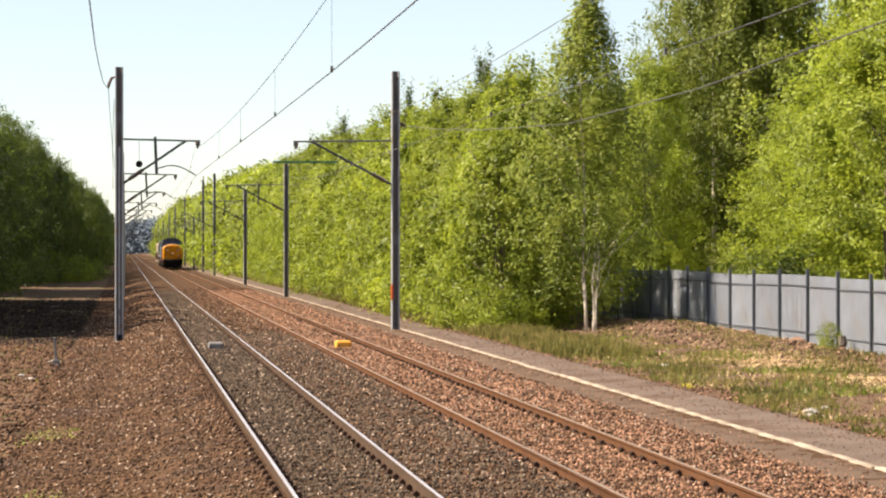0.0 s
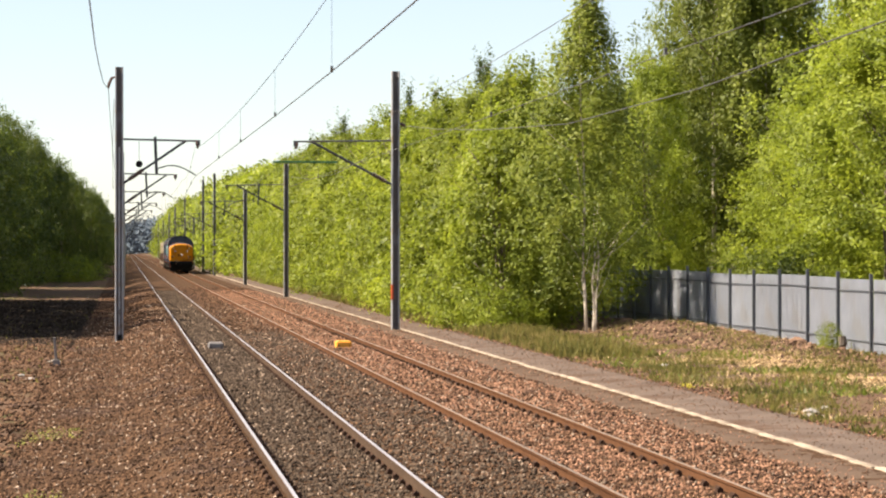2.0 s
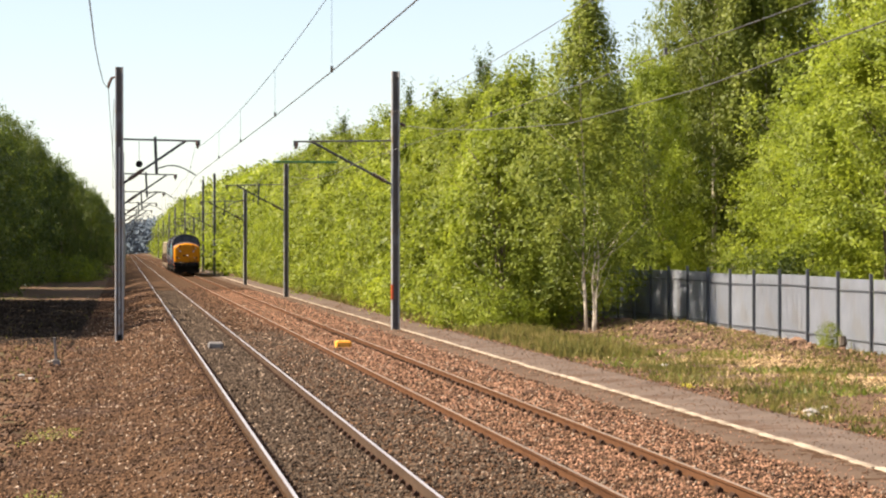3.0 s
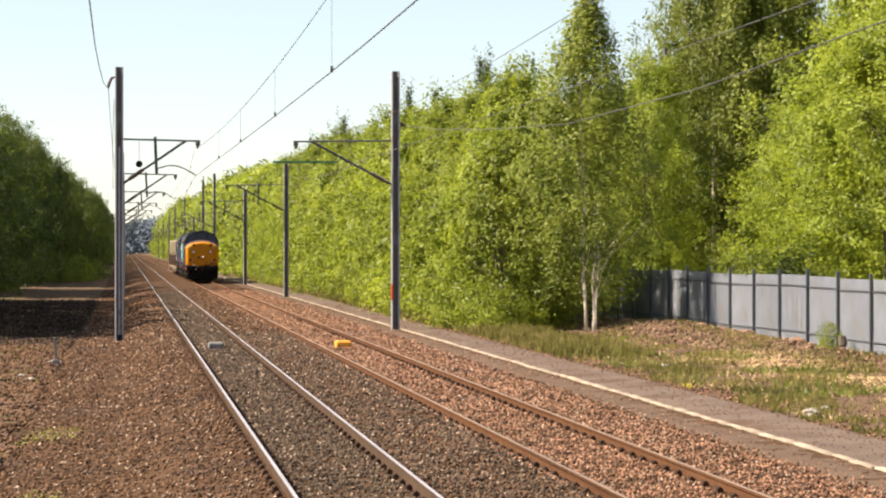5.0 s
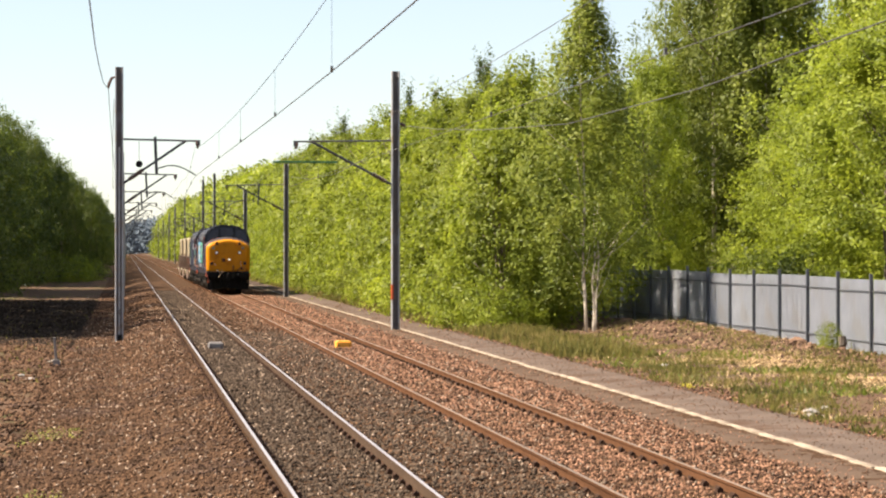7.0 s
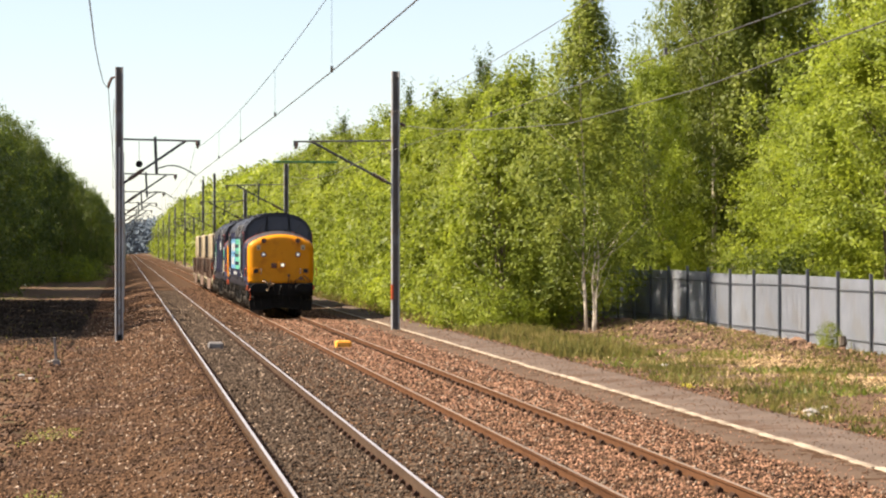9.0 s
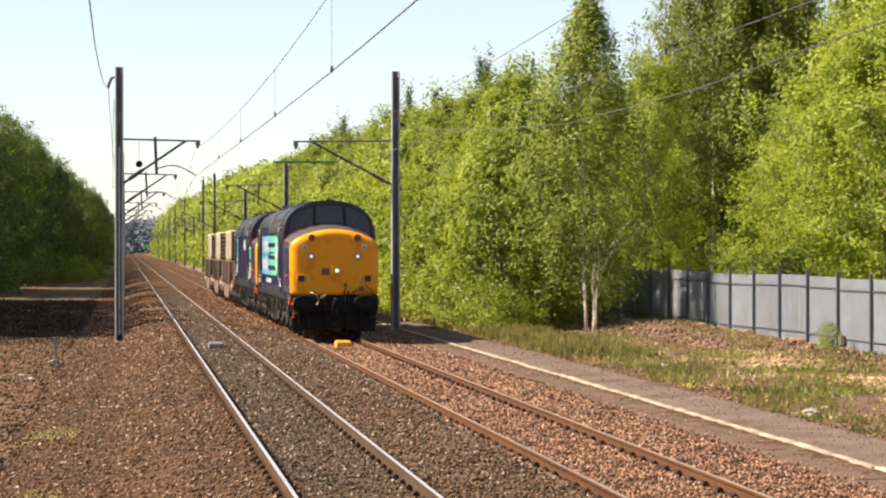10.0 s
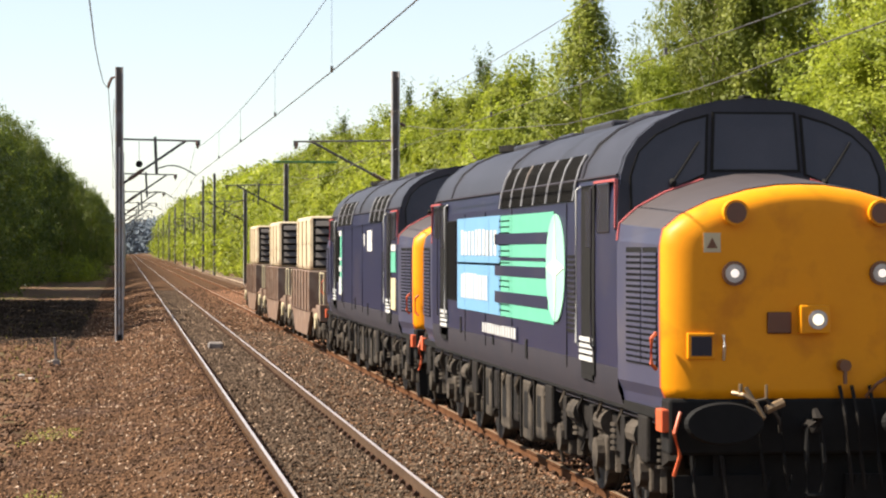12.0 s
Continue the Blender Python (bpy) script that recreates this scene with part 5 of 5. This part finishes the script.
        if livery == 1:
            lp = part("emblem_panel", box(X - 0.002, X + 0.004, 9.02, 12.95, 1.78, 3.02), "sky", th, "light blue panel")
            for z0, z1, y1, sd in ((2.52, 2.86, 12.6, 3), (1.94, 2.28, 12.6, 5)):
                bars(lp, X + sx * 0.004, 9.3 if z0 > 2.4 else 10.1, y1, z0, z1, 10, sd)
            part("panel_line", box(X - 0.002, X + 0.008, 9.02, 12.95, 2.395, 2.425), "blue", lp)
            mt = part("emblem_stripes", box(X - 0.002, X + 0.004, 5.2, 8.98, 1.78, 3.01), "mint", th, "mint green panel")
            for z0, z1 in ((2.66, 2.79), (2.465, 2.505), (2.275, 2.40), (1.94, 2.08)):
                part("stripe", box(X - 0.007, X + 0.007, 5.55, 9.0 if z1 - z0 < 0.1 else 9.45, z0, z1), "blue", mt, "dark stripe")
            lt = bmesh.new()
            for j in range(16):
                box(X - 0.002, X + 0.013, 8.3, 9.12, 1.84 + j * 0.073, 1.858 + j * 0.073, lt)
            for yy in (8.28, 9.10, 9.95):
                box(X - 0.002, X + 0.014, yy, yy + 0.03, 1.8, 2.99, lt)
            part("lattice", lt, "black", mt)
            cp = bmesh.new()
            bmesh.ops.create_cone(cp, cap_ends=True, segments=32, radius1=0.58, radius2=0.58, depth=0.012, matrix=pose(X + sx * 0.008, 5.05, 2.40, 0, 90, 0))
            cd = part("compass_disc", cp, "pale_mint", th, "pale mint compass disc")
            star = []
            for j in range(8):
                rr = 0.56 if j % 2 == 0 else 0.12
                star.append((5.05 + rr * math.sin(j * math.pi / 4), 2.40 + rr * math.cos(j * math.pi / 4)))
            part("compass_star", plate(star, "x", X + sx * 0.012, X + sx * 0.02), "white", cd, "white four-pointed star")
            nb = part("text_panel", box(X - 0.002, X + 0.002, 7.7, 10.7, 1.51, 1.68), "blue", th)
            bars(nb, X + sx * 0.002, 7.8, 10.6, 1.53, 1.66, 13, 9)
        else:
            part("pale_panel", box(X - 0.002, X + 0.004, 12.7, 13.35, 1.62, 3.0), "mint", th, "narrow mint panel")
            for z0, z1 in ((2.88, 3.0), (1.62, 2.0), (2.12, 2.24), (2.36, 2.42)):
                part("pale_block", box(X - 0.006, X + 0.006, 12.72, 13.33, z0, z1), "white", th)
            part("white_plate", box(X - 0.002, X + 0.008, 6.2, 7.1, 2.56, 2.96), "white", th, "white plate")
            part("white_plate", box(X - 0.002, X + 0.008, 7.6, 7.8, 2.66, 2.9), "white", th, "white plate")
            c = part("door_panel", box(X + sx * 0.006 - 0.006, X + sx * 0.006 + 0.012, 2.05, 2.78, 1.55, 2.1), "cream", th, "cream panel")
            part("door_panel", box(X + sx * 0.006 - 0.006, X + sx * 0.006 + 0.012, 2.05, 2.78, 2.2, 2.55), "mint", th, "mint panel")
            part("door_panel", box(X + sx * 0.006 - 0.006, X + sx * 0.006 + 0.012, 2.05, 2.78, 2.57, 2.68), "white", th, "white panel")
    # tanks and boxes between the bogies
    for sx in (-1, 1):
        for j, (y0, y1, z0, m) in enumerate(((6.5, 7.1, 0.42, "grime_pale"), (7.38, 8.05, 0.34, "grime_pale"), (8.3, 8.75, 0.5, "grime"), (9.0, 9.75, 0.36, "grime_pale"), (10.0, 10.35, 0.55, "grime"), (10.55, 11.1, 0.42, "grime_pale"))):
            part("tank", box(min(sx * 0.5, sx * 1.24), max(sx * 0.5, sx * 1.24), y0, y1, z0, 1.06, bev=0.04), m, th, "dusty underframe tank")
            yc, w = (y0 + y1) / 2, (y1 - y0) * 0.2
            # flush black panel paints the darkness of an open cutout
            part("tank_recess", box(sx * 1.235 - 0.012, sx * 1.235 + 0.012, yc - w, yc + w, z0 + 0.14, 0.92, bev=0.01), "black", th, "black panel painting the shade of a cutout in the tank side")
            part("tank_strap", box(sx * 1.25 - 0.014, sx * 1.25 + 0.014, y1 - 0.10, y1 - 0.04, z0 + 0.02, 1.08), "grime", th)
        for j in range(16):
            y = 1.0 + j * 1.03
            part("pipe", pipe([(sx * 1.22, y, 1.12), (sx * 1.26, y + 0.1, 0.95), (sx * 1.18, y + 0.18, 0.72), (sx * 1.22, y + 0.12, 0.5 + 0.1 * (j % 3))], 0.028), "grime_pale" if j % 3 else "grime", th)
        part("main_pipe", pipe([(sx * 1.2, 0.6, 1.06), (sx * 1.2, L - 0.6, 1.06)], 0.035), "grime", th)
        for y in (1.6, 3.2, 4.7, 13.0, 14.5, 16.0):
            part("brake_cylinder", rod((sx * 1.14, y - 0.22, 0.88), (sx * 1.14, y + 0.2, 0.88), 0.13, None, 12), "grime_pale", th)
            part("hanger", box(sx * 1.2 - 0.05, sx * 1.2 + 0.05, y + 0.3, y + 0.5, 0.55, 1.02, bev=0.01), "grime", th)
        for y in (0.75, 5.75, 11.6, 16.6):
            part("sandbox", box(sx * 1.16 - 0.12, sx * 1.16 + 0.12, y, y + 0.42, 0.66, 1.1, bev=0.03), "grime", th)
    wl = []
    for yc in (L / 2 - 5.64, L / 2 + 5.64):
        bogie(th, yc, (yc - 2.05, yc, yc + 2.05), 0.572, 1.10, wl, 2.75)
    return th, wl


def flask_wagon():
    """Origin at the wagon's middle."""
    th = thing("flask_wagon", "brown bogie wagon carrying a louvred cream flask cover", "wagon", group="flask wagons")
    part("underframe", box(-1.2, 1.2, -6.0, 6.0, 0.86, 1.08, bev=0.02), "brown", th, "brown underframe")
    cr = part("cradle", box(-1.30, 1.30, -3.1, 3.1, 0.98, 2.04, bev=0.03), "brown", th, "brown flask cradle")
    for sx in (-1, 1):
        for j in range(6):
            y = -2.7 + j * 1.08
            part("stiffener", box(sx * 1.305 - 0.03, sx * 1.305 + 0.03, y - 0.06, y + 0.06, 1.0, 2.03), "brown", cr)
        part("side_girder", plate([(-3.4, 1.0), (3.4, 1.0), (2.2, 0.36), (-2.2, 0.36)], "x", sx * 1.22 - 0.05, sx * 1.22 + 0.05), "brown", th, "brown tapering side girder")
    for x in (-1.0, -0.35, 0.35, 1.0):
        for sy in (-1, 1):
            part("stiffener", box(x - 0.05, x + 0.05, sy * 3.1 - 0.04, sy * 3.1 + 0.04, 1.0, 2.03), "brown", cr)
    fl = part("flask_cover", box(-1.22, 1.22, -2.35, 2.35, 2.05, 3.46, bev=0.10), "tan", th, "cream flask cover")
    for sy in (-1, 1):
        for j in range(6):
            z = 2.16 + j * 0.205
            lv = loft([[(-1.05, sy * 2.36, z), (1.05, sy * 2.36, z), (1.05, sy * 2.36, z + 0.15), (-1.05, sy * 2.36, z + 0.15)],
                       [(-1.05, sy * 2.47, z + 0.02), (1.05, sy * 2.47, z + 0.02), (1.05, sy * 2.40, z + 0.14), (-1.05, sy * 2.40, z + 0.14)]])
            part("louvre_slat", lv, "louvre", fl)
        part("louvre_frame", box(-1.12, 1.12, sy * 2.352 - 0.012, sy * 2.352 + 0.012, 2.10, 3.40), "black", fl)
    for sx in (-1, 1):
        for y in (-1.5, 0, 1.5):
            part("cover_rib", box(sx * 1.22 - 0.03, sx * 1.22 + 0.03, y - 0.05, y + 0.05, 2.1, 3.36), "tan", fl)
    for sy in (-1, 1):
        e = part("end_platform", box(-1.22, 1.22, min(sy * 4.6, sy * 6.0), max(sy * 4.6, sy * 6.0), 1.08, 1.2, bev=0.02), "brown", th)
        part("headstock", box(-1.24, 1.24, sy * 6.0 - 0.06, sy * 6.0 + 0.06, 0.82, 1.24, bev=0.02), "brown", th)
        for sx in (-1, 1):
            part("handrail", pipe([(sx * 1.12, sy * 5.9, 1.2), (sx * 1.12, sy * 5.9, 2.0), (sx * 1.12, sy * 4.7, 2.0), (sx * 1.12, sy * 4.7, 1.2)], 0.022), "cream", th)
        for sx in (-1, 1):
            b = part("buffer", rod((sx * 0.87, sy * 6.0, 1.05), (sx * 0.87, sy * 6.4, 1.05), 0.10, seg=12), "black", th)
            part("buffer_head", rod((sx * 0.87, sy * 6.4, 1.05), (sx * 0.87, sy * 6.45, 1.05), 0.23, seg=18), "rubber", b)
        part("coupling", pipe([(0, sy * 6.0, 1.0), (0, sy * 6.35, 0.95), (0, sy * 6.5, 0.98)], 0.05), "grime", th)
        part("brake_wheel", rod((-1.22, sy * 5.0, 0.8), (-1.28, sy * 5.0, 0.8), 0.2, seg=16), "cream", th, "cream brake wheel")
    wl = []
    for yc in (-4.55, 4.55):
        bogie(th, yc, (yc - 0.95, yc + 0.95), 0.53, 1.02, wl, 1.55)
    return th, wl


lead, lead_wheels = locomotive(1, True)
second, second_wheels = locomotive(2, False)
wagons = [flask_wagon() for _ in range(3)]

SPEED, FRONT_END = 24.606, 20.934
TRAIN = [(lead, lead_wheels, 0.0), (second, second_wheels, 18.75)] + [(w, wl, 44.95 + 13.0 * k) for k, (w, wl) in enumerate(wagons)]


def motions():
    """The train comes on at a steady 24.6 m/s; every wheelset rolls."""
    times = [0.0, 1 / 30] + [0.5 * k for k in range(1, 24)] + [12 - 1 / 30, 12.0]
    frames = [k / 30 for k in range(361)]
    for th, wheels, behind in TRAIN:
        walk(th, [(t, pose(FAR_C, FRONT_END + behind + SPEED * (12 - t), 0)) for t in times])
        for wh, at, r in wheels:
            walk(wh, [(t, pose(*at, math.degrees(SPEED * t / r), 0, 0)) for t in frames])


motions()
